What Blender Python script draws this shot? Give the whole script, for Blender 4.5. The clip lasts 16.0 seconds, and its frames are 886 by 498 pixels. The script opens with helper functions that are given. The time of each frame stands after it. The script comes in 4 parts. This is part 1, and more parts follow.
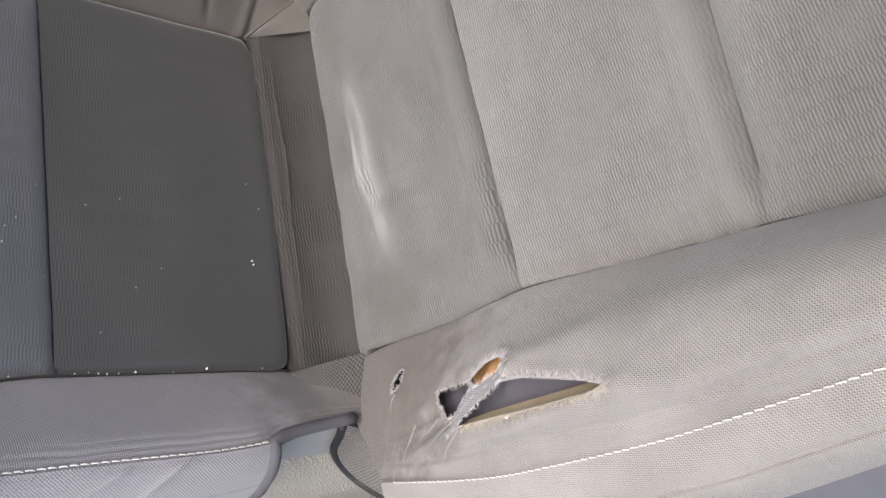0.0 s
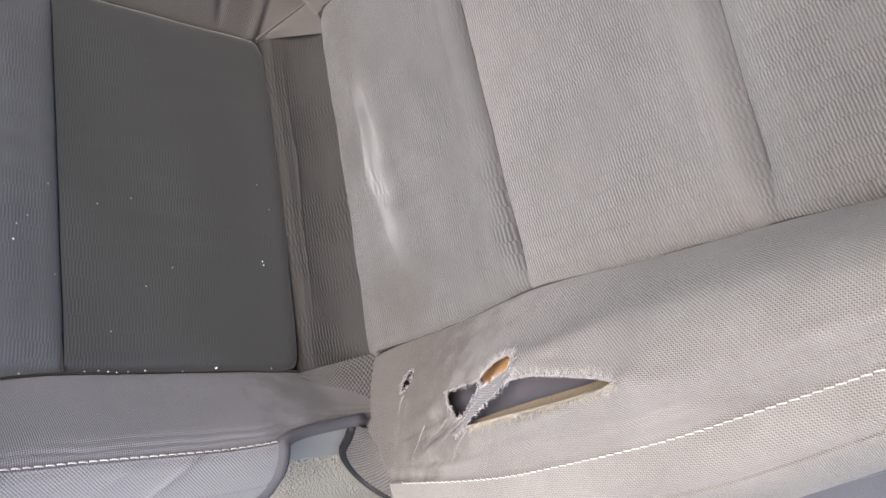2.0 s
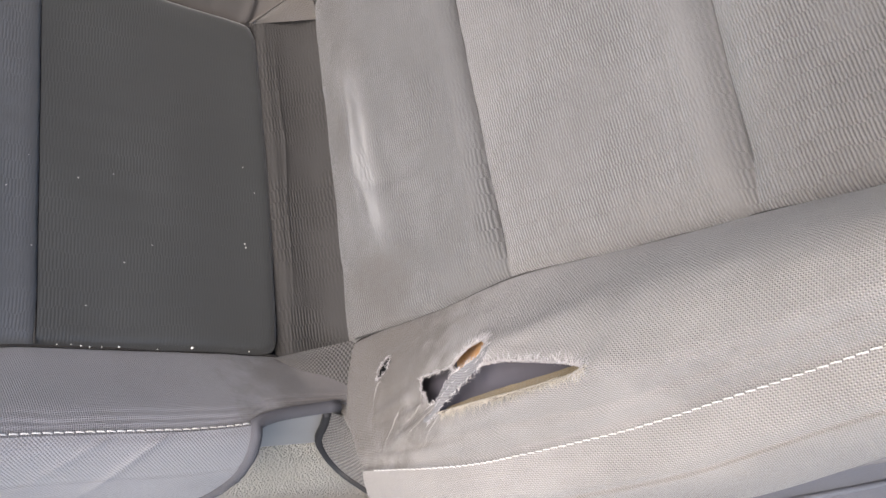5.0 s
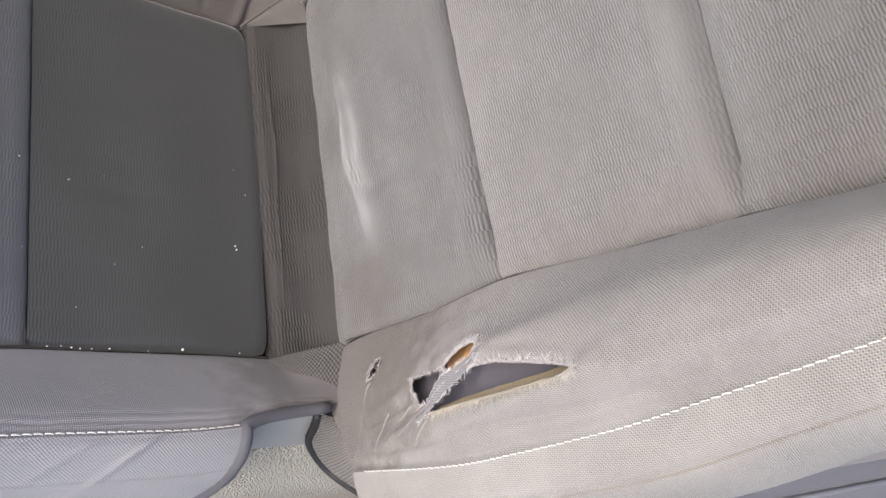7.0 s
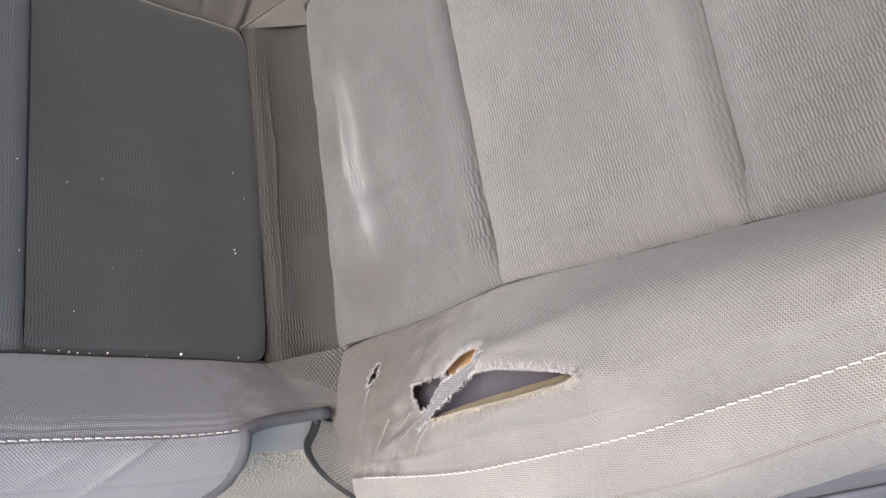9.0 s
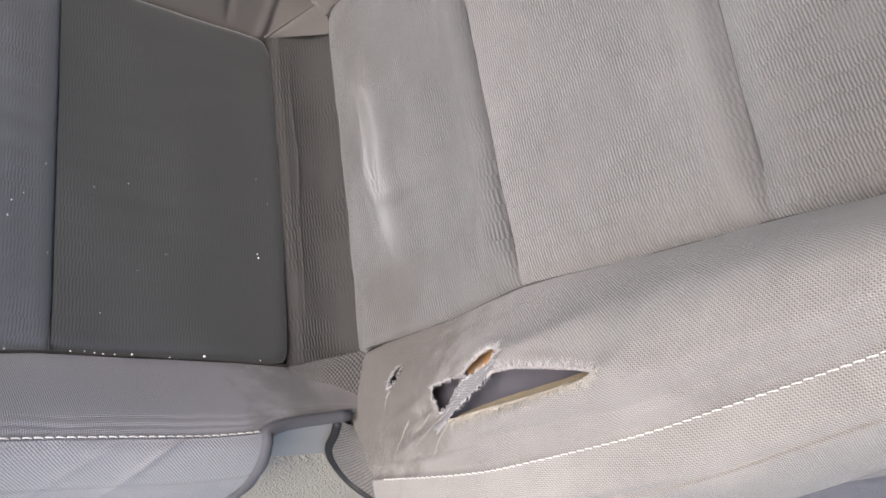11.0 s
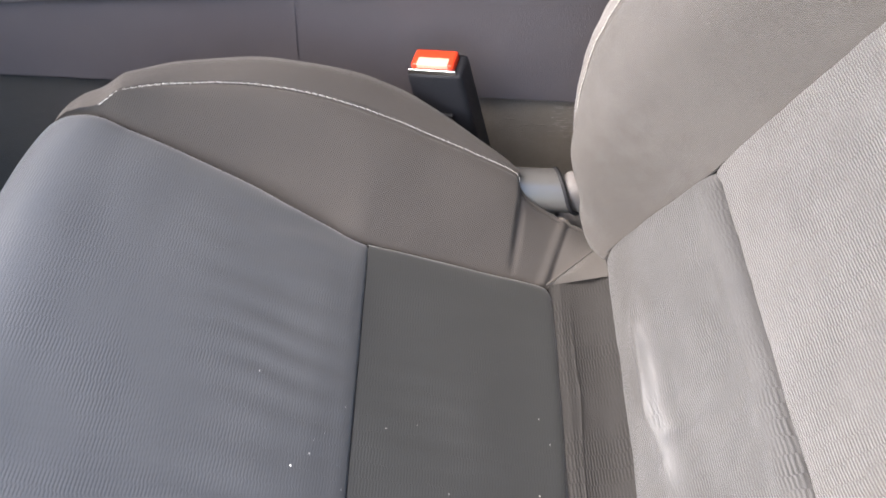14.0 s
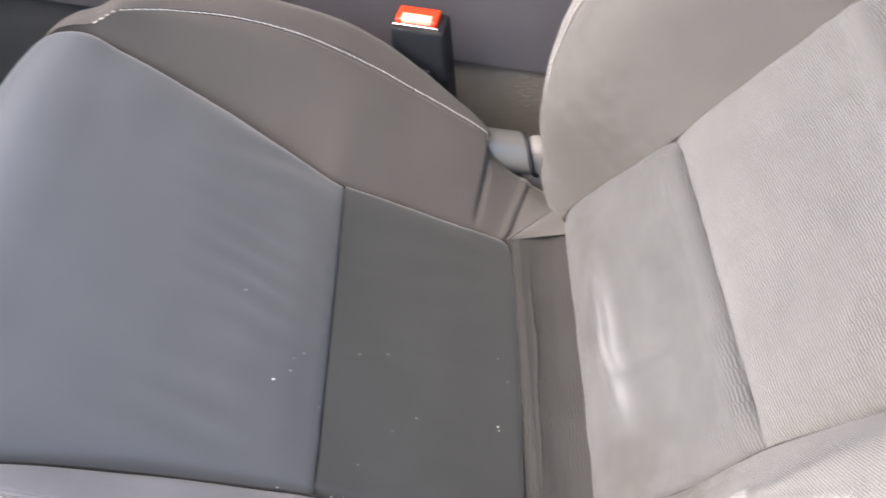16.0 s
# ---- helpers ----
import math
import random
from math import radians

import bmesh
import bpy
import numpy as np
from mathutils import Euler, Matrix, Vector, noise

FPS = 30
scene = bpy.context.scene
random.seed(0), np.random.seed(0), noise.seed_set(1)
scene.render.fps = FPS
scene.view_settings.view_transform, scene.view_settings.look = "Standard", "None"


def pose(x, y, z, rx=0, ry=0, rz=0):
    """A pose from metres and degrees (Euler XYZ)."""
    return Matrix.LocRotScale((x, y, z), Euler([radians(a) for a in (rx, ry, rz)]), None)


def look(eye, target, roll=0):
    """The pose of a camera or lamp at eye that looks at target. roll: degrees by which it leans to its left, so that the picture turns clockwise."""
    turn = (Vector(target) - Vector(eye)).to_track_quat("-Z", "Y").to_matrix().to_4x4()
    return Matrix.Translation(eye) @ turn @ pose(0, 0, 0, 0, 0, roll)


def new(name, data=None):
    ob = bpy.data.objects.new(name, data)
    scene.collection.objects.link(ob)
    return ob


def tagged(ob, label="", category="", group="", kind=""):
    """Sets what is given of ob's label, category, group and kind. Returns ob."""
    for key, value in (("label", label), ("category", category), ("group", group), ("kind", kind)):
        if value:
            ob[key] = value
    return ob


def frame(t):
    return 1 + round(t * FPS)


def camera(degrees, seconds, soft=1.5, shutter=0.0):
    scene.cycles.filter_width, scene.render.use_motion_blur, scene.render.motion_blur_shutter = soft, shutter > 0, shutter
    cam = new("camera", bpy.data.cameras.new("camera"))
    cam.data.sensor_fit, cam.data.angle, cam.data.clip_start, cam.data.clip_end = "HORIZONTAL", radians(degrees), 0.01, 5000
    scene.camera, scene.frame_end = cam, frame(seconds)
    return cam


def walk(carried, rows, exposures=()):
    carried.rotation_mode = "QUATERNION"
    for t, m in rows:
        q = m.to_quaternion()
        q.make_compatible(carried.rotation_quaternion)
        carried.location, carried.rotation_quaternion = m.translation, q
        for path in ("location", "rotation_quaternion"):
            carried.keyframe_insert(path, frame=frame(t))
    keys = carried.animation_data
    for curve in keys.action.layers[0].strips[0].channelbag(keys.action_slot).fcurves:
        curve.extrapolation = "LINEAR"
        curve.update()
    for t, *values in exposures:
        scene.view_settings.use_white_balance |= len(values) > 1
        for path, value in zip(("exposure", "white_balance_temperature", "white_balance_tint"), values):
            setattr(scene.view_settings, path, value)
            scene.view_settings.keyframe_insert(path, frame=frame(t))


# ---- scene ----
cam = camera(54.0, 16.0, soft=1.6, shutter=0.5)
PATH = [
    (0, (-0.188, -0.292, 0.657), (0.678, 0.318, -1.04), 47.8),
    (0.5, (-0.187, -0.291, 0.657), (0.684, 0.31, -1.04), 48.3),
    (1, (-0.186, -0.293, 0.654), (0.686, 0.308, -1.042), 48.1),
    (1.5, (-0.186, -0.293, 0.655), (0.673, 0.319, -1.045), 47.3),
    (2, (-0.186, -0.298, 0.654), (0.655, 0.337, -1.046), 46.4),
    (2.5, (-0.183, -0.307, 0.657), (0.627, 0.358, -1.047), 45.1),
    (3, (-0.18, -0.321, 0.654), (0.604, 0.374, -1.049), 43.9),
    (3.5, (-0.177, -0.33, 0.658), (0.6, 0.374, -1.045), 43.7),
    (4, (-0.176, -0.325, 0.655), (0.615, 0.363, -1.048), 44.9),
    (4.5, (-0.168, -0.314, 0.649), (0.646, 0.346, -1.054), 46.7),
    (7, (-0.171, -0.317, 0.651), (0.684, 0.348, -1.031), 47.8),
    (7.5, (-0.167, -0.315, 0.652), (0.692, 0.345, -1.03), 47.8),
    (8, (-0.17, -0.312, 0.65), (0.693, 0.352, -1.027), 48.0),
    (10.5, (-0.172, -0.315, 0.647), (0.672, 0.349, -1.04), 47.9),
    (11, (-0.17, -0.323, 0.649), (0.638, 0.385, -1.038), 45.2),
    (11.5, (-0.167, -0.33, 0.657), (0.568, 0.481, -1.017), 39.1),
    (12, (-0.163, -0.33, 0.662), (0.41, 0.641, -0.99), 27.0),
    (12.5, (-0.168, -0.325, 0.676), (0.237, 0.805, -0.923), 15.1),
    (13, (-0.187, -0.32, 0.675), (0.13, 0.867, -0.903), 10.0),
    (13.5, (-0.166, -0.325, 0.657), (0.014, 0.902, -0.912), 6.2),
    (14, (-0.133, -0.344, 0.652), (-0.063, 0.922, -0.894), 4.9),
    (14.5, (-0.128, -0.379, 0.653), (-0.076, 0.882, -0.899), 6.7),
    (15, (-0.127, -0.386, 0.652), (-0.025, 0.876, -0.896), 9.5),
    (15.5, (-0.169, -0.397, 0.645), (0.026, 0.876, -0.885), 13.9),
    (15.9, (-0.199, -0.401, 0.656), (0.074, 0.843, -0.885), 16.5),
    (16, (-0.193, -0.404, 0.65), (0.095, 0.851, -0.881), 16.5),
]
EXPOSURES = [(t, e, 7000, 13) for t, e in ((0, 1.32), (3.5, 1.37), (7, 1.36), (11, 1.34), (12, 1.26), (12.5, 1.52), (13, 1.68), (14.5, 1.90), (15, 1.95), (16, 1.88))]
walk(cam, [(t, look(eye, target, roll)) for t, eye, target, roll in PATH], EXPOSURES)

# ---- light ----
world = bpy.data.worlds.new("sky")
scene.world = world
world.use_nodes = True
wn = world.node_tree
sky = wn.nodes.new("ShaderNodeTexSky")
sky.sky_type, sky.sun_disc = "NISHITA", False
sky.sun_elevation, sky.sun_rotation = radians(43), radians(254)
wn.nodes["Background"].inputs["Strength"].default_value = 0.15
wn.links.new(sky.outputs["Color"], wn.nodes["Background"].inputs["Color"])
sun_data = bpy.data.lights.new("sun", "SUN")
sun_data.energy, sun_data.angle, sun_data.color = 2.3, radians(58), (1.0, 0.95, 0.90)
sun = new("sun", sun_data)
sun.matrix_world = look((-0.92, -0.27, 0.88), (0, 0, 0))


# ---- materials ----
def material(name, color, rough=0.8, metal=0.0, sheen=0.0, spec=0.4):
    m = bpy.data.materials.new(name)
    m.use_nodes = True
    b = m.node_tree.nodes["Principled BSDF"]
    b.inputs["Base Color"].default_value = (*color, 1)
    b.inputs["Roughness"].default_value = rough
    b.inputs["Metallic"].default_value = metal
    b.inputs["Sheen Weight"].default_value = sheen
    b.inputs["Sheen Roughness"].default_value = 0.4
    b.inputs["Specular IOR Level"].default_value = spec
    return m, m.node_tree, b


def math_node(nt, op, a, b=None, c=None):
    n = nt.nodes.new("ShaderNodeMath")
    n.operation = op
    for k, v in enumerate((a, b, c)):
        if v is None:
            continue
        if isinstance(v, (int, float)):
            n.inputs[k].default_value = v
        else:
            nt.links.new(v, n.inputs[k])
    return n.outputs[0]


def noise_node(nt, vec, scale, detail=3.0, rough=0.55):
    n = nt.nodes.new("ShaderNodeTexNoise")
    n.inputs["Scale"].default_value, n.inputs["Detail"].default_value, n.inputs["Roughness"].default_value = scale, detail, rough
    nt.links.new(vec, n.inputs["Vector"])
    return n.outputs["Fac"]


def tint(nt, bsdf, fac, dark, light):
    """Base colour between two colours by a factor."""
    mix = nt.nodes.new("ShaderNodeMix")
    mix.data_type = "RGBA"
    mix.inputs[6].default_value, mix.inputs[7].default_value = (*dark, 1), (*light, 1)
    nt.links.new(fac, mix.inputs[0])
    nt.links.new(mix.outputs[2], bsdf.inputs["Base Color"])


def bump(nt, bsdf, height, distance, strength=1.0):
    n = nt.nodes.new("ShaderNodeBump")
    n.inputs["Distance"].default_value, n.inputs["Strength"].default_value = distance, strength
    nt.links.new(height, n.inputs["Height"])
    nt.links.new(n.outputs[0], bsdf.inputs["Normal"])


def cloth(name, color, pattern, pitch, depth, sheen=0.25, rough=0.85, contrast=0.16, turn=0.0, worn=0.35, spec=0.25, shine=(), grime_shade=()):
    """Woven cloth on a UV map in metres: 'rib' has short staggered ribs, 'weave' a basket of dots."""
    m, nt, b = material(name, color, rough, 0, sheen, spec)
    uv = nt.nodes.new("ShaderNodeUVMap")
    rot = nt.nodes.new("ShaderNodeVectorRotate")
    rot.rotation_type, rot.inputs["Angle"].default_value = "Z_AXIS", radians(turn)
    nt.links.new(uv.outputs[0], rot.inputs["Vector"])
    sep = nt.nodes.new("ShaderNodeSeparateXYZ")
    nt.links.new(rot.outputs[0], sep.inputs[0])
    u, v = sep.outputs[0], sep.outputs[1]
    sep0 = nt.nodes.new("ShaderNodeSeparateXYZ")
    nt.links.new(uv.outputs[0], sep0.inputs[0])
    wob = noise_node(nt, uv.outputs[0], 60, 2)
    if pattern == "rib":
        band = math_node(nt, "ADD", math_node(nt, "MULTIPLY", v, 1 / (pitch * 5.5)), math_node(nt, "MULTIPLY", u, 0.05 / (pitch * 5.5)))
        band = math_node(nt, "ADD", band, math_node(nt, "MULTIPLY", wob, 1.1))
        stag = math_node(nt, "MULTIPLY", math_node(nt, "FLOOR", band), 0.8)
        ph = math_node(nt, "ADD", math_node(nt, "MULTIPLY", u, 1 / pitch), stag)
        ph = math_node(nt, "ADD", ph, math_node(nt, "MULTIPLY", math_node(nt, "FRACT", band), 0.3))
        ph = math_node(nt, "ADD", ph, math_node(nt, "MULTIPLY", noise_node(nt, uv.outputs[0], 420, 2), 0.35))
        rib = math_node(nt, "SINE", math_node(nt, "MULTIPLY", ph, 2 * math.pi))
        edge = math_node(nt, "SUBTRACT", 1.0, math_node(nt, "POWER", math_node(nt, "ABSOLUTE", math_node(nt, "SUBTRACT", math_node(nt, "MULTIPLY", math_node(nt, "FRACT", band), 2.0), 1.0)), 10.0))
        h = math_node(nt, "MULTIPLY", math_node(nt, "MULTIPLY_ADD", rib, 0.5, 0.5), math_node(nt, "MULTIPLY_ADD", edge, 0.3, 0.7))
    elif pattern == "twill":
        k = 2 * math.pi / pitch
        du = math_node(nt, "MULTIPLY", math_node(nt, "ADD", u, math_node(nt, "MULTIPLY", wob, 0.0006)), k)
        dv = math_node(nt, "MULTIPLY", math_node(nt, "SUBTRACT", v, math_node(nt, "MULTIPLY", wob, 0.0006)), k)
        rows = math_node(nt, "SINE", math_node(nt, "ADD", math_node(nt, "MULTIPLY", du, 0.82), math_node(nt, "MULTIPLY", dv, -0.57)))
        dots = math_node(nt, "SINE", math_node(nt, "ADD", math_node(nt, "MULTIPLY", du, 0.57), math_node(nt, "MULTIPLY", dv, 0.82)))
        h = math_node(nt, "ADD", math_node(nt, "MULTIPLY_ADD", rows, 0.16, 0.5), math_node(nt, "MULTIPLY", math_node(nt, "MULTIPLY", rows, dots), 0.34))
    else:
        k = 2 * math.pi / pitch
        s1 = math_node(nt, "SINE", math_node(nt, "MULTIPLY", math_node(nt, "ADD", u, math_node(nt, "MULTIPLY", wob, 0.0006)), k))
        s2 = math_node(nt, "SINE", math_node(nt, "MULTIPLY", math_node(nt, "SUBTRACT", v, math_node(nt, "MULTIPLY", wob, 0.0006)), k))
        h = math_node(nt, "MULTIPLY_ADD", math_node(nt, "MULTIPLY", s1, s2), 0.5, 0.5)
    # rubbed patches where the pattern is flattened and a little glossier
    ramp = nt.nodes.new("ShaderNodeMapRange")
    ramp.interpolation_type = "SMOOTHSTEP"
    ramp.inputs[1].default_value, ramp.inputs[2].default_value = 0.40, 0.60
    ramp.inputs[3].default_value, ramp.inputs[4].default_value = 1.0 - worn, 1.0
    nt.links.new(noise_node(nt, uv.outputs[0], 15, 3, 0.55), ramp.inputs[0])
    mask = ramp.outputs[0]
    h = math_node(nt, "MULTIPLY_ADD", math_node(nt, "SUBTRACT", h, 0.45), mask, 0.45)
    gloss = math_node(nt, "MULTIPLY_ADD", mask, 0.06, rough - 0.06)
    polish = 0.0
    for su, sy, ru, ry, lean, rub in shine:
        dv = math_node(nt, "SUBTRACT", sep0.outputs[1], sy)
        du = math_node(nt, "SUBTRACT", math_node(nt, "SUBTRACT", sep0.outputs[0], su), math_node(nt, "MULTIPLY", dv, lean))
        far = math_node(nt, "ADD", math_node(nt, "POWER", math_node(nt, "ABSOLUTE", math_node(nt, "DIVIDE", du, ru)), 2.0), math_node(nt, "POWER", math_node(nt, "ABSOLUTE", math_node(nt, "DIVIDE", dv, ry)), 2.0))
        spot = math_node(nt, "EXPONENT", math_node(nt, "MULTIPLY", far, -1.0))
        polish = math_node(nt, "MULTIPLY_ADD", spot, rub, polish)
        gloss = math_node(nt, "SUBTRACT", gloss, math_node(nt, "MULTIPLY", spot, 0.20 * rub))
        h = math_node(nt, "MULTIPLY_ADD", math_node(nt, "SUBTRACT", h, 0.45), math_node(nt, "SUBTRACT", 1.0, math_node(nt, "MULTIPLY", spot, 0.85)), 0.45)
    nt.links.new(math_node(nt, "MAXIMUM", gloss, 0.22), b.inputs["Roughness"])
    if shine:
        b.inputs["IOR"].default_value = 2.0
        nt.links.new(math_node(nt, "MULTIPLY_ADD", math_node(nt, "MINIMUM", polish, 1.0), 0.6, 0.14), b.inputs["Specular IOR Level"])
    fuzz = noise_node(nt, uv.outputs[0], 2600, 2)
    stain = noise_node(nt, uv.outputs[0], 9, 4, 0.6)
    height = math_node(nt, "ADD", h, math_node(nt, "MULTIPLY", fuzz, 0.5))
    bump(nt, b, height, depth)
    # pale yarn over darker backing, gap shade painted in by height, faint wear
    fac = math_node(nt, "ADD", math_node(nt, "MULTIPLY", h, 0.8), math_node(nt, "MULTIPLY", math_node(nt, "SUBTRACT", stain, 0.5), 0.5))
    fac = math_node(nt, "ADD", fac, math_node(nt, "MULTIPLY", math_node(nt, "SUBTRACT", fuzz, 0.5), 0.35))
    lo, hi = tuple(c * (1 - contrast) for c in color), tuple(c * (1 + contrast) for c in color)
    tint(nt, b, fac, lo, hi)
    for su, sv, ru, rv, dark in grime_shade:
        # rubbed-in dirt and painted shade in one brown patch, with a ragged rim
        off = nt.nodes.new("ShaderNodeVectorMath")
        off.operation, off.inputs[1].default_value = "SUBTRACT", (su, sv, 0)
        nt.links.new(uv.outputs[0], off.inputs[0])
        far = nt.nodes.new("ShaderNodeVectorMath")
        far.operation, far.inputs[1].default_value = "DIVIDE", (ru, rv, 1)
        nt.links.new(off.outputs[0], far.inputs[0])
        size = nt.nodes.new("ShaderNodeVectorMath")
        size.operation = "LENGTH"
        nt.links.new(far.outputs[0], size.inputs[0])
        rag = math_node(nt, "ADD", size.outputs["Value"], math_node(nt, "MULTIPLY", math_node(nt, "SUBTRACT", noise_node(nt, uv.outputs[0], 45, 4, 0.65), 0.5), 1.6))
        reach = nt.nodes.new("ShaderNodeMapRange")
        reach.interpolation_type = "SMOOTHSTEP"
        reach.inputs[1].default_value, reach.inputs[2].default_value = 0.45, 1.25
        reach.inputs[3].default_value, reach.inputs[4].default_value = dark, 0.0
        nt.links.new(rag, reach.inputs[0])
        mix = nt.nodes.new("ShaderNodeMix")
        mix.data_type = "RGBA"
        mix.inputs[7].default_value = (0.075, 0.062, 0.05, 1)
        nt.links.new(b.inputs["Base Color"].links[0].from_socket, mix.inputs[6])
        nt.links.new(reach.outputs[0], mix.inputs[0])
        nt.links.new(mix.outputs[2], b.inputs["Base Color"])
    return m


def plastic(name, color, rough=0.5, grain=0.0, scale=900, stain=0.12):
    m, nt, b = material(name, color, rough)
    tc = nt.nodes.new("ShaderNodeTexCoord").outputs["Object"]
    tint(nt, b, noise_node(nt, tc, 14, 4), tuple(c * (1 - stain) for c in color), tuple(c * (1 + stain) for c in color))
    if grain:
        v = nt.nodes.new("ShaderNodeTexVoronoi")
        v.inputs["Scale"].default_value = scale
        nt.links.new(tc, v.inputs["Vector"])
        bump(nt, b, v.outputs["Distance"], grain)
    return m


def fibrous(name, color, scale=700, depth=0.002, rough=0.95, contrast=0.4):
    m, nt, b = material(name, color, rough, 0, 0.1, 0.2)
    tc = nt.nodes.new("ShaderNodeTexCoord").outputs["Object"]
    f = noise_node(nt, tc, scale, 4, 0.7)
    g = noise_node(nt, tc, 18, 4)
    tint(nt, b, math_node(nt, "MULTIPLY_ADD", f, 0.5, math_node(nt, "MULTIPLY", g, 0.5)), tuple(c * (1 - contrast) for c in color), tuple(c * (1 + contrast) for c in color))
    bump(nt, b, f, depth)
    return m


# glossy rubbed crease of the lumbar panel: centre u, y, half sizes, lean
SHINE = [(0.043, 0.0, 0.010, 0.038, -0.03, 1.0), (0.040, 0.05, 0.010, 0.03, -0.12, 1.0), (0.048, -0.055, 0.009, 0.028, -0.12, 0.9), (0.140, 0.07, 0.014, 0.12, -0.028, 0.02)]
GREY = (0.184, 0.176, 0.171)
rib_back = cloth("ribbed_grey_cloth", GREY, "rib", 0.0021, 0.0011, 0.25, 0.85, 0.46, 0.0, 0.45)
rib_middle = cloth("ribbed_grey_cloth_with_plain_welt", GREY, "rib", 0.0021, 0.0011, 0.25, 0.85, 0.46, 0.0, 0.45, 0.25, [(0.321, 0.0, 0.0095, 2.0, 0.028, 0.12)])
# darker base and brown patches paint the shade low on the lumbar panel
rib_lumbar = cloth("shaded_rubbed_grey_cloth", (0.132, 0.129, 0.127), "rib", 0.0022, 0.0008, 0.2, 0.58, 0.45, 0.0, 0.78, 0.9, SHINE, ((0.015, -0.14, 0.07, 0.06, 0.4), (0.02, 0.06, 0.035, 0.12, 0.22)))
rib_cush = cloth("ribbed_charcoal_cloth", (0.045, 0.0465, 0.0455), "rib", 0.0024, 0.00012, 0.4, 0.5, 0.08, 0.0, 0.6, 0.6)
rib_front = cloth("ribbed_slate_cloth", (0.103, 0.108, 0.115), "rib", 0.0024, 0.00013, 0.5, 0.5, 0.08, 0.0, 0.6, 0.7)
# brown patches: rubbed dirt plus painted shade of the rolled-under lower end
weave_back = cloth("woven_grey_cloth", (0.300, 0.281, 0.268), "twill", 0.0016, 0.0012, 0.2, 0.85, 0.70, 0, 0.15, 0.25, (), ((0.02, 0.03, 0.115, 0.10, 0.8), (0.10, 0.10, 0.05, 0.02, 0.35)))
# bolster cloth again, lightened to paint in light from the open door
lit_side_cloth = cloth("lit_woven_cloth", (0.340, 0.317, 0.299), "twill", 0.0016, 0.0012, 0.2, 0.85, 0.70, 0, 0.2, 0.25)
# base darkened and brown patch added as painted shade by the seam
weave_inner = cloth("woven_warm_grey_cloth", (0.152, 0.141, 0.132), "weave", 0.0018, 0.0006, 0.2, 0.85, 0.3, 40, 0.2, 0.25, (), ((0.0, 0.05, 0.13, 0.12, 0.38),))
# brown patch paints the shade over the dip at the bolster's rear
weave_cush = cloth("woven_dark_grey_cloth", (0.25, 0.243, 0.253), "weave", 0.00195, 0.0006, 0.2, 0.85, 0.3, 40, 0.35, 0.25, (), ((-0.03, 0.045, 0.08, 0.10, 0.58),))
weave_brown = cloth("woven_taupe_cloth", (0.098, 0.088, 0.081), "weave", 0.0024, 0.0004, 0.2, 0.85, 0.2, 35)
# seat bolster's cloth, its colour lightened to paint in the skylight
skirt_cloth = cloth("lit_skirt_weave", (0.285, 0.276, 0.283), "weave", 0.0024, 0.0006, 0.15, 0.85, 0.3)
gusset_cloth = cloth("coarse_gusset_cloth", (0.115, 0.108, 0.103), "weave", 0.0030, 0.0012, 0.15, 0.85, 0.7, 10, 0.0)
mesh_cloth = cloth("dark_mesh_cloth", (0.16, 0.15, 0.14), "weave", 0.0034, 0.0014, 0.15, 0.8, 0.8, 30, 0.0)
thread = fibrous("white_thread", (0.78, 0.76, 0.73), 3000, 0.0004, 0.8, 0.1)
fluff = fibrous("frayed_grey_fibre", (0.56, 0.53, 0.53), 3000, 0.0003, 0.9, 0.15)
lining = fibrous("cream_lining_fibre", (0.50, 0.45, 0.375), 2500, 0.0006, 0.9, 0.15)
foam_orange = fibrous("ochre_foam", (0.50, 0.27, 0.11), 500, 0.002, 0.9, 0.25)
foam_tan = fibrous("tan_foam", (0.24, 0.19, 0.12), 500, 0.002, 0.9, 0.25)
frame_dark = plastic("dark_slate_plastic", (0.085, 0.08, 0.095), 0.5)
valance_grey = plastic("grained_light_plastic", (0.54, 0.495, 0.425), 0.45, 0.005, 480)
cap_grey = plastic("smooth_grey_plastic", (0.27, 0.265, 0.26), 0.5)
hem_grey = plastic("smooth_dark_hem_cloth", (0.088, 0.086, 0.096), 0.8, 0.0004, 1800)
black_rubber = plastic("black_rubber", (0.02, 0.02, 0.022), 0.6)
console_dark = plastic("dark_console_plastic", (0.134, 0.121, 0.131), 0.55, 0.0006, 1500)
carpet_brown = fibrous("worn_brown_carpet", (0.25, 0.222, 0.193), 900, 0.003, 0.95, 0.7)
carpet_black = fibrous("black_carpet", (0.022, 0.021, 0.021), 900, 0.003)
sill_grey = plastic("grey_sill_plastic", (0.17, 0.17, 0.185), 0.5, 0.0006, 1200)
buckle_black = plastic("black_buckle_plastic", (0.018, 0.019, 0.024), 0.42, 0.0005, 1500)
roof_cloth = plastic("pale_roof_lining", (0.5, 0.49, 0.47), 0.9)
bracket_silver = plastic("satin_grey_bracket", (0.25, 0.243, 0.233), 0.3, 0, 900, 0.15)
bracket_silver.node_tree.nodes["Principled BSDF"].inputs["Metallic"].default_value = 0.6
red_plastic = material("red_button_plastic", (0.75, 0.055, 0.02), 0.3)[0]
# pale red paints the sun's reflection on the button
pale_plastic = material("sunlit_red_plastic", (0.95, 0.50, 0.36), 0.35)[0]
chrome = material("chrome", (0.75, 0.75, 0.74), 0.18, 1.0)[0]
green_plastic = material("green_plastic", (0.03, 0.32, 0.10), 0.4)[0]
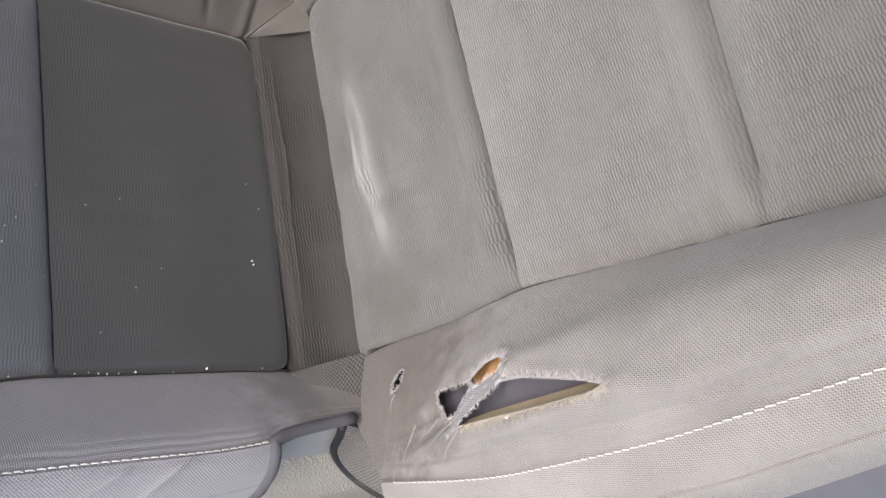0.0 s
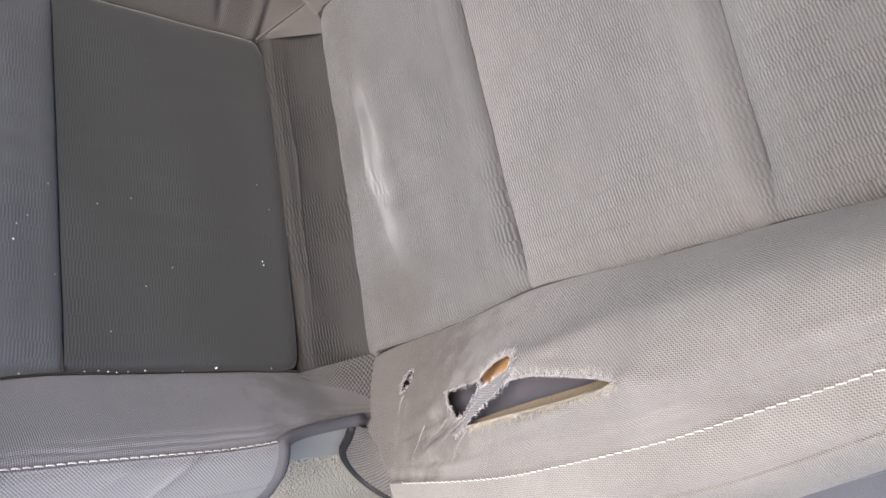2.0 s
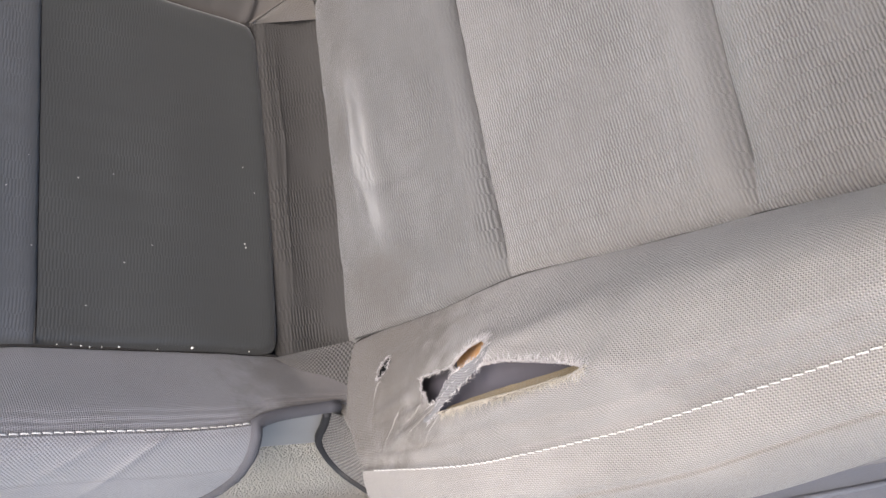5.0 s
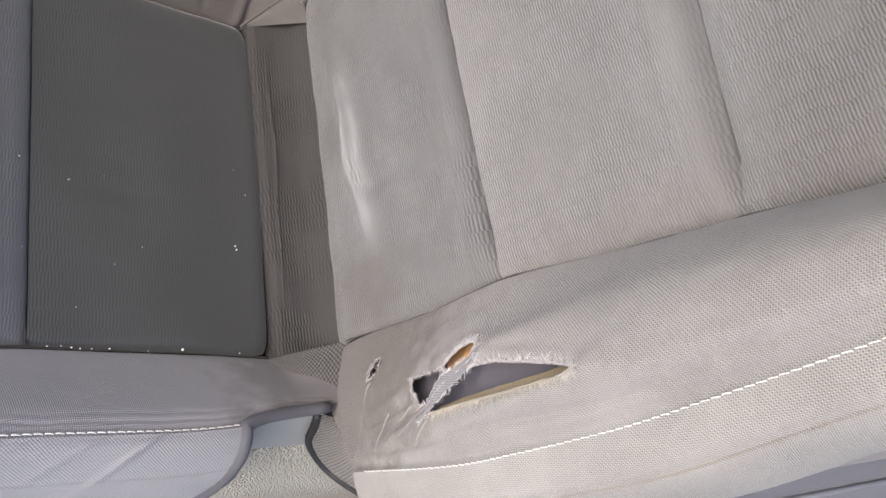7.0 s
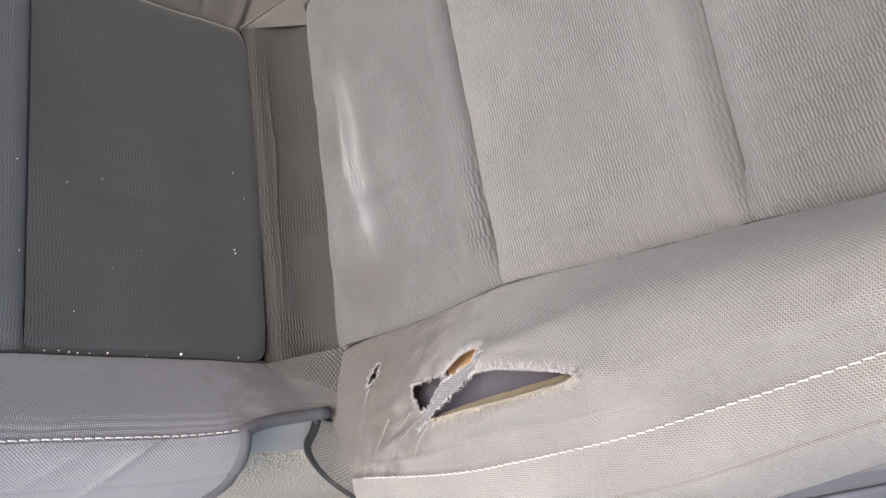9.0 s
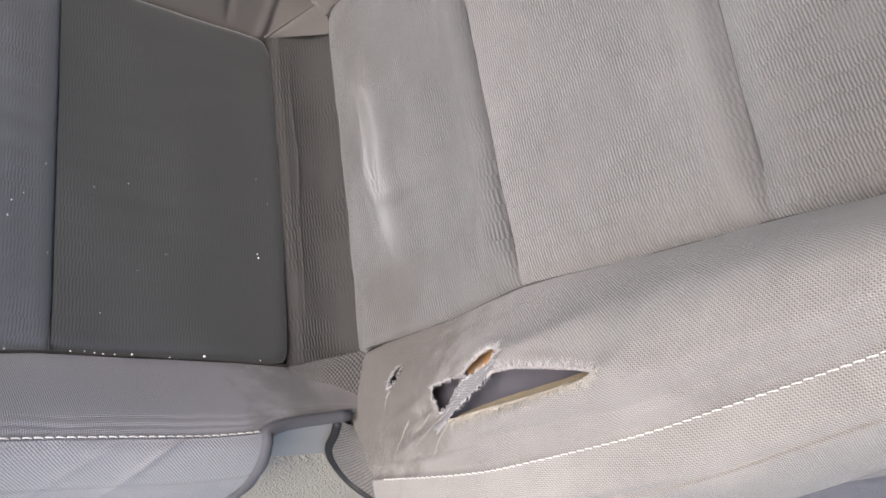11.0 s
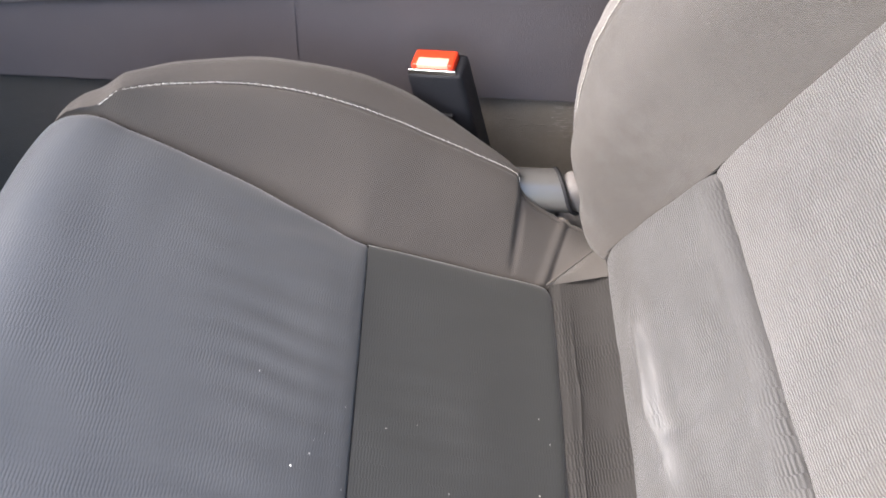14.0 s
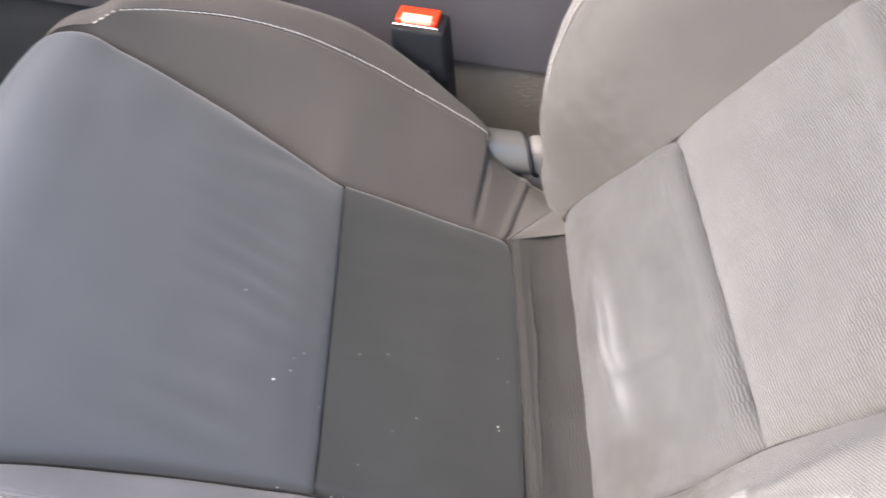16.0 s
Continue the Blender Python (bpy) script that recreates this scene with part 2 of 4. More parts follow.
leather = plastic("grey_leatherette", (0.28, 0.26, 0.25), 0.45, 0.0006, 1400)
tag_grey = material("grey_tag_cloth", (0.22, 0.21, 0.22), 0.8)[0]
crumb_white = material("white_crumb", (0.8, 0.79, 0.75), 0.8)[0]


# ---- mesh helpers ----
def thing(name, label, category, group="", kind=""):
    ob = new(name)
    ob.empty_display_size = 0.05
    return tagged(ob, label, category, group, kind)


def link_mesh(name, me, mat, parent=None, label=""):
    me.materials.append(mat)
    ob = new(name, me)
    if parent:
        ob.parent = parent
    return tagged(ob, label)


def grid(name, P, mat, parent=None, label="", uv=None, keep=None):
    """A smooth sheet through a grid of places P[rows, columns, 3], with a UV map in metres."""
    P = np.asarray(P, float)
    r, c = P.shape[:2]
    idx = np.arange(r * c).reshape(r, c)
    q = np.stack([idx[:-1, :-1], idx[:-1, 1:], idx[1:, 1:], idx[1:, :-1]], -1)
    q = q[keep] if keep is not None else q.reshape(-1, 4)
    me = bpy.data.meshes.new(name)
    me.from_pydata(P.reshape(-1, 3).tolist(), [], q.tolist())
    if uv is None:
        du = np.r_[0, np.cumsum(np.linalg.norm(np.diff(P[:, c // 2], axis=0), axis=-1))]
        dv = np.r_[0, np.cumsum(np.linalg.norm(np.diff(P[r // 2], axis=0), axis=-1))]
        uv = np.stack(np.meshgrid(du, dv, indexing="ij"), -1)
    lay = me.uv_layers.new(name="UVMap")
    lay.data.foreach_set("uv", np.asarray(uv, float).reshape(-1, 2)[q.ravel()].ravel())
    me.polygons.foreach_set("use_smooth", np.ones(len(me.polygons), bool))
    me.update()
    return link_mesh(name, me, mat, parent, label)


def part(name, bm, mat, parent=None, label="", smooth=True):
    me = bpy.data.meshes.new(name)
    bm.to_mesh(me)
    bm.free()
    if smooth:
        me.polygons.foreach_set("use_smooth", np.ones(len(me.polygons), bool))
    return link_mesh(name, me, mat, parent, label)


def pchip(x, xs, ys):
    """A smooth curve through a table, without overshoot."""
    x, xs, ys = np.clip(np.asarray(x, float), xs[0], xs[-1]), np.array(xs, float), np.array(ys, float)
    h, d = np.diff(xs), np.diff(ys) / np.diff(xs)
    m = np.r_[d[0], np.where(d[:-1] * d[1:] > 0, 2 * d[:-1] * d[1:] / (d[:-1] + d[1:] + 1e-12), 0), d[-1]]
    k = np.clip(np.searchsorted(xs, x) - 1, 0, len(h) - 1)
    t = (x - xs[k]) / h[k]
    return ((1 + 2 * t) * (1 - t) ** 2 * ys[k] + t * (1 - t) ** 2 * h[k] * m[k] + t * t * (3 - 2 * t) * ys[k + 1] + t * t * (t - 1) * h[k] * m[k + 1])


def spline(ctrl, n):
    """Catmull-Rom through control rows ctrl[K, R, d]; n samples a span. Returns [R, n*(K-1)+1, d]."""
    c = np.asarray(ctrl, float)
    c = np.concatenate([2 * c[:1] - c[1:2], c, 2 * c[-1:] - c[-2:-1]])
    out = []
    for k in range(1, len(c) - 2):
        for t in np.linspace(0, 1, n, endpoint=False):
            a, b, e, f = c[k - 1], c[k], c[k + 1], c[k + 2]
            out.append(0.5 * (2 * b + (e - a) * t + (2 * a - 5 * b + 4 * e - f) * t**2 + (3 * b - a - 3 * e + f) * t**3))
    out.append(c[-2])
    return np.stack(out, 1)


def run(S):
    """Length run along each row of a grid of places."""
    d = np.linalg.norm(np.diff(S, axis=1), axis=-1)
    return np.concatenate([np.zeros((len(S), 1)), np.cumsum(d, axis=1)], 1)


def soft_noise(a, b, scale, seed=0.0):
    """Smooth noise on two arrays of coordinates."""
    flat = [noise.noise((x * scale, y * scale, seed)) for x, y in zip(np.ravel(a), np.ravel(b))]
    return np.reshape(flat, np.shape(a))


def box_bm(x0, x1, y0, y1, z0, z1, bevel=0.004, seg=2):
    bm = bmesh.new()
    bmesh.ops.create_cube(bm, size=1.0)
    for v in bm.verts:
        v.co = Vector(((x0 + x1) / 2 + v.co.x * (x1 - x0), (y0 + y1) / 2 + v.co.y * (y1 - y0), (z0 + z1) / 2 + v.co.z * (z1 - z0)))
    if bevel:
        bmesh.ops.bevel(bm, geom=bm.edges[:], offset=bevel, segments=seg, profile=0.6, affect="EDGES")
    return bm


def tube(P, radius, sides=6, radii=None):
    """Rings along a line of places: vertices and faces."""
    P = [Vector(p) for p in P]
    verts, faces = [], []
    for i, p in enumerate(P):
        d = (P[min(i + 1, len(P) - 1)] - P[max(i - 1, 0)]).normalized()
        a = d.cross(Vector((0.3, 0.2, 1))).normalized()
        b = d.cross(a)
        r = radii[i] if radii else radius
        for k in range(sides):
            w = 2 * math.pi * k / sides
            verts.append(p + r * (math.cos(w) * a + math.sin(w) * b))
    for i in range(len(P) - 1):
        for k in range(sides):
            k2 = (k + 1) % sides
            faces.append((i * sides + k, i * sides + k2, (i + 1) * sides + k2, (i + 1) * sides + k))
    faces.append(tuple(range(sides))[::-1])
    faces.append(tuple((len(P) - 1) * sides + k for k in range(sides)))
    return verts, faces


def tubes(name, lines, radius, mat, parent=None, label="", sides=5, taper=False):
    V, F = [], []
    for P in lines:
        n = len(P)
        v, f = tube(P, radius, sides, [radius * (1 - 0.85 * i / (n - 1)) for i in range(n)] if taper else None)
        F += [tuple(len(V) + i for i in face) for face in f]
        V += v
    me = bpy.data.meshes.new(name)
    me.from_pydata(V, [], F)
    me.polygons.foreach_set("use_smooth", np.ones(len(me.polygons), bool))
    return link_mesh(name, me, mat, parent, label)


def stitches(name, P, normal, length, gap, radius, mat, parent, lift=0.0006):
    """A row of separate thread stitches along the line of places P, each a low arch."""
    P = np.asarray(P, float)
    d = np.r_[0, np.cumsum(np.linalg.norm(np.diff(P, axis=0), axis=1))]
    lines, a = [], 0.0
    while a + length < d[-1]:
        ts = np.linspace(a, a + length, 5)
        q = np.stack([np.interp(ts, d, P[:, k]) for k in range(3)], 1)
        arch = np.array([-0.0003, 0.0001, 0.0002, 0.0001, -0.0003])[:, None]
        nn = np.stack([np.interp(ts, d, np.asarray(normal)[:, k]) for k in range(3)], 1)
        side = np.cross(q[-1] - q[0], nn[2])
        side /= np.linalg.norm(side) + 1e-9
        slant = np.linspace(-0.00028, 0.00028, 5)[:, None] * side
        lines.append(q + nn * (arch + lift) + slant)
        a += length + gap
    ob = tubes(name, lines, radius, mat, parent, "row of white thread stitches", 5)
    return tagged(ob, kind="stuff")


# ---- seat frames of reference ----
TA, TB = radians(24), radians(15)


def BK(u, y, w):
    """A place on the backrest: u up along it, y inward, w out of it towards the front."""
    u, y, w = np.broadcast_arrays(np.asarray(u, float), y, w)
    return np.stack([0.045 + u * math.sin(TA) - w * math.cos(TA), y, 0.029 + u * math.cos(TA) + w * math.sin(TA)], -1)


def CU(s, y, w):
    """A place on the cushion: s forward along it, y inward, w up out of it."""
    s, y, w = np.broadcast_arrays(np.asarray(s, float), y, w)
    return np.stack([-s * math.cos(TB) + w * math.sin(TB), y, -0.009 + s * math.sin(TB) + w * math.cos(TB)], -1)


def normals(P):
    n = np.cross(np.gradient(P, axis=0), np.gradient(P, axis=1))
    return n / (np.linalg.norm(n, axis=-1, keepdims=True) + 1e-12)


seat = thing("car_seat", "grey cloth car front seat with a torn backrest bolster", "car seat")

# ---- backrest ----
UO, YO = (-0.06, 0, 0.085, 0.155, 0.237, 0.325, 0.39, 0.64), (-0.15, -0.15, -0.152, -0.149, -0.157, -0.166, -0.174, -0.197)
UI, YI = (-0.06, 0, 0.06, 0.149, 0.23, 0.313, 0.42, 0.64), (0.169, 0.168, 0.162, 0.149, 0.1455, 0.140, 0.136, 0.135)
US = (-0.06, 0, 0.05, 0.165, 0.25, 0.35, 0.45, 0.64)
HO, TO, SO = (0.010, 0.014, 0.022, 0.058, 0.072, 0.085, 0.09, 0.075), (0.012, 0.018, 0.030, 0.050, 0.060, 0.072, 0.078, 0.06), (-0.246, -0.250, -0.256, -0.268, -0.2695, -0.2645, -0.257, -0.25)
HI, TI, SI = (0.012, 0.024, 0.062, 0.096, 0.100, 0.100, 0.096, 0.08), (0.008, 0.021, 0.059, 0.094, 0.098, 0.098, 0.094, 0.075), (0.232, 0.242, 0.260, 0.276, 0.279, 0.270, 0.260, 0.25)
TOP = 0.64


def under(u, r=0.03):
    """How far the lower edge rolls back under the backrest."""
    t = np.clip(-u / r, 0, 1.4)
    return -r * t**2


def seam_low(f):
    """Height of the seam over the lumbar panel, from the outer side to the inner."""
    return 0.1565 - 0.0085 * f


def seam_high(f):
    """Height of the seam over the middle panel."""
    return 0.327 + 0.009 * f**1.3


def sink(u):
    """How deep the outer seam lies between the padding and the bolster."""
    return pchip(u, (-0.06, 0.03, 0.10, 0.16, 0.30, 0.45, 0.64), (0, 0, 0.002, 0.004, 0.007, 0.007, 0.004))


def panel_back(name, u0, u1, lab, dents=()):
    """A padded centre panel of the backrest between two cross seams."""
    nu, nv = int((u1 - u0) / 0.0022), 150
    f = np.linspace(0, 1, nv)[None, :] + np.zeros((nu, 1))
    k = np.linspace(0, 1, nu)[:, None]
    a = u0 if u0 < 0 else seam_low(f) if u0 < 0.3 else seam_high(f)
    b = seam_low(f) if u0 < 0 else seam_high(f) if u0 < 0.3 else u1
    u = a * (1 - k) + b * k
    y = pchip(u, UO, YO) * (1 - f) + pchip(u, UI, YI) * f
    u0, u1 = u[:1], u[-1:]
    first, second = name.startswith("lumbar"), name.startswith("middle")
    low, upp = np.clip(u - u0, 0, 1), np.clip(u1 - u, 0, 1)
    side = np.minimum(f, 1 - f) * 0.3
    fade = np.clip(f / 0.12, 0.15, 1) * np.clip((1 - f) / 0.06, 0.2, 1)
    if first:
        w = 0.004 * (1 - np.exp(-upp / 0.012)) - fade * 0.009 * np.exp(-upp / 0.0028) + fade * 0.003 * np.exp(-(((upp - 0.014) / 0.007) ** 2))
    elif second:
        w = 0.004 * (1 - np.exp(-np.minimum(low, upp) / 0.012)) - fade * 0.008 * np.exp(-low / 0.0026)
        w = w + fade * (0.0075 / (1 + np.exp((upp - 0.0215) / 0.0019)) - 0.0215 * np.exp(-upp / 0.0058))
    else:
        w = 0.004 * (1 - np.exp(-low / 0.016)) - fade * 0.0140 * np.exp(-low / 0.011)
    w = w - 0.005 * np.exp(-side / 0.0022) - sink(u) * np.exp(-((f * 0.3 / 0.022) ** 1.5))
    if first:
        w = w - 11.9 * np.clip(0.025 - 0.004 * np.exp(-f / 0.2) - u, 0, 0.06) ** 2
        # long crease pushed up across the panel, steeper on its upper flank
        crest = u - pchip(y, (-0.084, -0.065, -0.038, -0.02, 0.0, 0.023, 0.05, 0.076), (0.047, 0.045, 0.0415, 0.0385, 0.039, 0.0385, 0.0345, 0.0305))
        high = pchip(y, (-0.10, -0.06, -0.03, -0.005, 0.02, 0.06, 0.09), (0, 0.0034, 0.006, 0.0092, 0.008, 0.004, 0))
        w = w + high * np.exp(-((crest / np.where(crest < 0, 0.007, 0.0055)) ** 2))
    w = w + 0.0012 * soft_noise(u, y, 22, 3.1) + 0.0007 * soft_noise(u, y, 60, 7.7)
    for du, dy, ru, ry, lean, h in dents:
        w = w + h * np.exp(-(((u - du - lean * (y - dy)) / ru) ** 2) - ((y - dy) / ry) ** 2)
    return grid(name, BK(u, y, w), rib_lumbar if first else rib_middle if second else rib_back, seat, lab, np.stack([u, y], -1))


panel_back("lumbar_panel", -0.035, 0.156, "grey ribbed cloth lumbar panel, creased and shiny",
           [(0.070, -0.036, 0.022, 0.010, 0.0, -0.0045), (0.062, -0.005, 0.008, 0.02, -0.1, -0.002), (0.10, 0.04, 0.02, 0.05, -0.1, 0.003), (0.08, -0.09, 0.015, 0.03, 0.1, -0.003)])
panel_back("middle_panel", 0.156, 0.327, "grey ribbed cloth middle panel", [(0.30, 0.0, 0.012, 0.3, 0, 0.0025)])
panel_back("upper_panel", 0.327, TOP, "grey ribbed cloth upper panel")


def bolster_ctrl(u, inner):
    """Cross-section control places of a backrest bolster from seam to stitch line."""
    seam, st = (pchip(u, UI, YI), pchip(u, US, SI)) if inner else (pchip(u, UO, YO), pchip(u, US, SO))
    h, t = (pchip(u, US, HI), pchip(u, US, TI)) if inner else (pchip(u, US, HO), pchip(u, US, TO))
    z = np.zeros_like(u)
    low = z if inner else sink(u)
    pts = [(seam, z - 0.003 - low), (seam + 0.04 * (st - seam), z + 0.06 * h - 0.45 * low), (seam + 0.4 * (st - seam), 0.78 * h), (seam + 0.72 * (st - seam), h), (st, t)]
    return [np.stack(p, -1) for p in pts], st, t


HOLES = [
    [(0.138, -0.206), (0.151, -0.199), (0.165, -0.198), (0.173, -0.202), (0.172, -0.208), (0.164, -0.212), (0.144, -0.211)],
    [(0.097, -0.203), (0.113, -0.204), (0.137, -0.207), (0.155, -0.211), (0.172, -0.208), (0.164, -0.216), (0.135, -0.219), (0.122, -0.224), (0.109, -0.224), (0.098, -0.212)],
    [(0.124, -0.233), (0.120, -0.224), (0.144, -0.218), (0.169, -0.214), (0.186, -0.216), (0.211, -0.223), (0.234, -0.23), (0.251, -0.2365), (0.24, -0.238), (0.216, -0.238), (0.19, -0.237), (0.161, -0.235)],
    [(0.054, -0.1765), (0.0515, -0.184), (0.046, -0.1915), (0.041, -0.190), (0.0425, -0.183), (0.0475, -0.177)],
]


def inside(px, py, poly):
    hit = np.zeros(px.shape, bool)
    for (x0, y0), (x1, y1) in zip(poly, poly[1:] + poly[:1]):
        cross = ((y0 > py) != (y1 > py)) & (px < (x1 - x0) * (py - y0) / (y1 - y0 + 1e-12) + x0)
        hit ^= cross
    return hit


def bolster_back(inner):
    nu = 460
    lo = -0.035
    u = np.linspace(lo, TOP, nu)
    pts, st, t = bolster_ctrl(u, inner)
    C = spline(pts, 26)
    y, w = C[..., 0], C[..., 1]
    U = u[:, None] + np.zeros_like(y)
    f = np.linspace(0, 1, y.shape[1])[None, :]
    # the lower end rises towards the side and rolls under
    rise = (-0.005 if inner else -0.012) * np.sin(np.pi * np.clip(f * 1.3, 0, 1)) + (0.02 * np.clip((f - 0.75) / 0.25, 0, 1) if inner else 0.030 * np.clip((f - 0.36) / 0.64, 0, 1) ** 1.3 - 0.012)
    U = U + rise * np.clip(1 - (U - lo) / 0.12, 0, 1)
    w = w + under(U - rise * 0.9 + (0 if inner else 0.005) * np.exp(-f / 0.3), 0.026) * 1.2
    if inner:
        w = w - 1.4 * np.clip(0.05 - U, 0, 0.06) ** 2
    else:
        w = w - 2.6 * np.clip(0.05 - U, 0, 0.06) ** 2
    w = w - 0.0028 * np.exp(-(((f - 0.965) * 0.12 / 0.0035) ** 2))
    if not inner:
        # crease beside the stitch line where the lining is sewn in
        w = w + (0.0018 * np.exp(-(((f - 0.80) * 0.12 / 0.006) ** 2)) - 0.0020 * np.exp(-(((f - 0.875 - 0.012 * np.sin(U * 30)) * 0.12 / 0.0022) ** 2))) * np.clip((U - 0.03) / 0.05, 0, 1) * np.clip((0.48 - U) / 0.1, 0, 1)
    w = w + 0.0016 * soft_noise(U, y, 20, 1.3 + inner) * np.clip(f * 6, 0, 1) + 0.0007 * soft_noise(U, y, 70, 5.3) * np.clip(f * 6, 0, 1)
    if not inner:
        # cloth pulled towards the tear
        for cu, cy, ru, ry, h in ((0.19, -0.204, 0.045, 0.007, 0.004), (0.19, -0.243, 0.05, 0.006, 0.0035), (0.262, -0.236, 0.018, 0.014, 0.004), (0.085, -0.236, 0.03, 0.004, 0.003), (0.06, -0.214, 0.03, 0.005, 0.0025), (0.05, -0.196, 0.007, 0.012, 0.0022)):
            w = w + h * np.exp(-(((U - cu) / ru) ** 2) - (((y - cy - 0.12 * (U - cu)) / ry) ** 2))
        for u0, y0, u1, y1, wide, h in ((0.108, -0.232, 0.045, -0.262, 0.0022, 0.0022), (0.104, -0.228, 0.05, -0.245, 0.002, 0.0018), (0.098, -0.222, 0.04, -0.226, 0.0022, 0.0016), (0.046, -0.192, 0.03, -0.225, 0.0022, 0.0018), (0.052, -0.178, 0.066, -0.17, 0.004, 0.002), (0.175, -0.199, 0.225, -0.212, 0.005, 0.003), (0.252, -0.237, 0.30, -0.247, 0.006, 0.003), (0.176, -0.2075, 0.246, -0.2285, 0.0045, 0.0042), (0.172, -0.196, 0.150, -0.193, 0.004, 0.003)):
            du, dy = u1 - u0, y1 - y0
            tt = np.clip(((U - u0) * du + (y - y0) * dy) / (du * du + dy * dy), 0, 1)
            dist = np.hypot(U - u0 - tt * du, y - y0 - tt * dy)
            w = w + (1.3 if wide < 0.003 else 0.8) * h * np.exp(-((dist / wide) ** 2)) * (1 - 0.7 * tt)
    keep = None
    if not inner:
        mu = (U[:-1, :-1] + U[1:, 1:]) / 2
        my = (y[:-1, :-1] + y[1:, 1:]) / 2
        ju, jy = 0.0012 * soft_noise(mu, my, 500, 2.2), 0.001 * soft_noise(mu, my, 500, 8.2)
        keep = np.ones(mu.shape, bool)
        for poly in HOLES:
            keep &= ~inside(mu + ju, my + jy, poly)
    P = BK(U, y, w)
    side = np.linalg.norm(np.diff(np.stack([y, w], -1), axis=1), axis=-1)
    v = np.concatenate([np.zeros((nu, 1)), np.cumsum(side, axis=1)], 1)
    name = "inner_bolster" if inner else "outer_bolster"
    ob = grid(name, P, weave_inner if inner else weave_back, seat, "woven grey cloth backrest bolster" if inner else "woven grey cloth bolster with a frayed tear", np.stack([U, v], -1), keep)
    # side panel beyond the stitch line
    sg = 1 if inner else -1
    e = P[:, -1]
    eu, ey, ew = U[:, -1], y[:, -1], w[:, -1]
    if inner:
        offs = [(0, 0), (0.010, 0.002), (0.020, -0.0015), (0.029, -0.015), (0.034, -0.05), (0.030, -0.12), (0.02, -0.17)]
    else:
        offs = [(0, 0), (0.010, -0.001), (0.022, -0.006), (0.033, -0.024), (0.040, -0.06), (0.038, -0.11), (0.028, -0.17)]
    slim = pchip(eu, (-0.05, 0.03, 0.10, 0.27, 0.37, 0.66), (0.45, 0.5, 0.85, 1.0, 0.95, 0.9)) if inner else pchip(eu, (-0.05, 0.27, 0.37, 0.66), (1.0, 1.0, 0.88, 0.82))
    S = spline([np.stack([ey + sg * a * slim, ew + b], -1) for a, b in offs], 14)
    sy, sw = S[..., 0], S[..., 1]
    su = eu[:, None] + np.zeros_like(sy)
    k = np.linspace(0, 1, sy.shape[1])[None, :]
    sw = sw - 0.0036 * np.exp(-(((k - 0.38) / 0.017) ** 2)) * (0 if inner else 1) + 0.001 * soft_noise(su, k * 0.2 + 0 * su, 25, 4.4)
    Q = BK(su, sy, sw)
    grid("side_panel", Q, lit_side_cloth, seat, "grey cloth side panel of the backrest, door light in its colour", np.stack([su, run(S)], -1))
    N = normals(P)[:, -1]
    if N[:, 0].mean() > 0:
        N = -N
    rows = slice(int((0.024 - lo) / (TOP - lo) * nu), nu - 4)
    line = P[rows, -1] + 0 * N[rows]
    stitches("stitching", line, N[rows], 0.0048, 0.0009, 0.00038, thread, seat)
    if inner:
        M = normals(Q)[:, 11]
        stitches("stitching", Q[rows, 11], M[rows] if M[:, 0].mean() < 0 else -M[rows], 0.0048, 0.0009, 0.00034, fluff, seat)
    return P, U, y, w


OUTER = bolster_back(False)
bolster_back(True)

# rear shell and top of the backrest
ub = np.linspace(-0.03, TOP, 40)[:, None]
yb = np.linspace(-0.3, 0.31, 30)[None, :]
grid("back_shell", BK(ub + 0 * yb, yb + 0 * ub, -0.13 + 0.0 * ub * yb), sill_grey, seat, "dark grey rear shell of the backrest")
ft = np.linspace(0, 1, 20)[:, None]
grid("top_roll", BK(TOP - 0.002 + 0.03 * np.sin(np.pi * ft) + 0 * yb, yb + 0 * ft, 0.05 - 0.2 * ft + 0 * yb), weave_back, seat, "rounded cloth top of the backrest")

# ---- cushion ----
CS = (-0.05, -0.02, 0, 0.036, 0.05, 0.10, 0.185, 0.22, 0.29, 0.37, 0.41, 0.432, 0.5)
CYI, CWI = (0.18, 0.168, 0.157, 0.157, 0.157, 0.158, 0.157, 0.165, 0.182, 0.193, 0.197, 0.199, 0.192), (0.045, 0.018, -0.004, -0.004, -0.004, 0.0, 0.006, 0.008, 0.018, 0.036, 0.044, 0.048, 0.05)
CYO, CWO = (-0.174, -0.157, -0.149, -0.1475, -0.147, -0.147, -0.147, -0.15, -0.158, -0.174, -0.185, -0.19, -0.195), (0.045, 0.018, -0.004, -0.004, -0.004, -0.002, 0.0, 0.004, 0.014, 0.034, 0.044, 0.048, 0.05)
SYI, SWI = (0.214, 0.219, 0.224, 0.231, 0.244, 0.247, 0.250, 0.249, 0.242, 0.224, 0.207, 0.199, 0.196), (0.020, 0.023, 0.026, 0.037, 0.053, 0.064, 0.079, 0.085, 0.089, 0.081, 0.075, 0.055, 0.048)
SYO, SWO = (-0.196, -0.198, -0.200, -0.2055, -0.2115, -0.215, -0.216, -0.217, -0.218, -0.212, -0.204, -0.193, -0.19), (0.048, 0.040, 0.038, 0.040, 0.043, 0.046, 0.052, 0.056, 0.066, 0.068, 0.064, 0.052, 0.05)


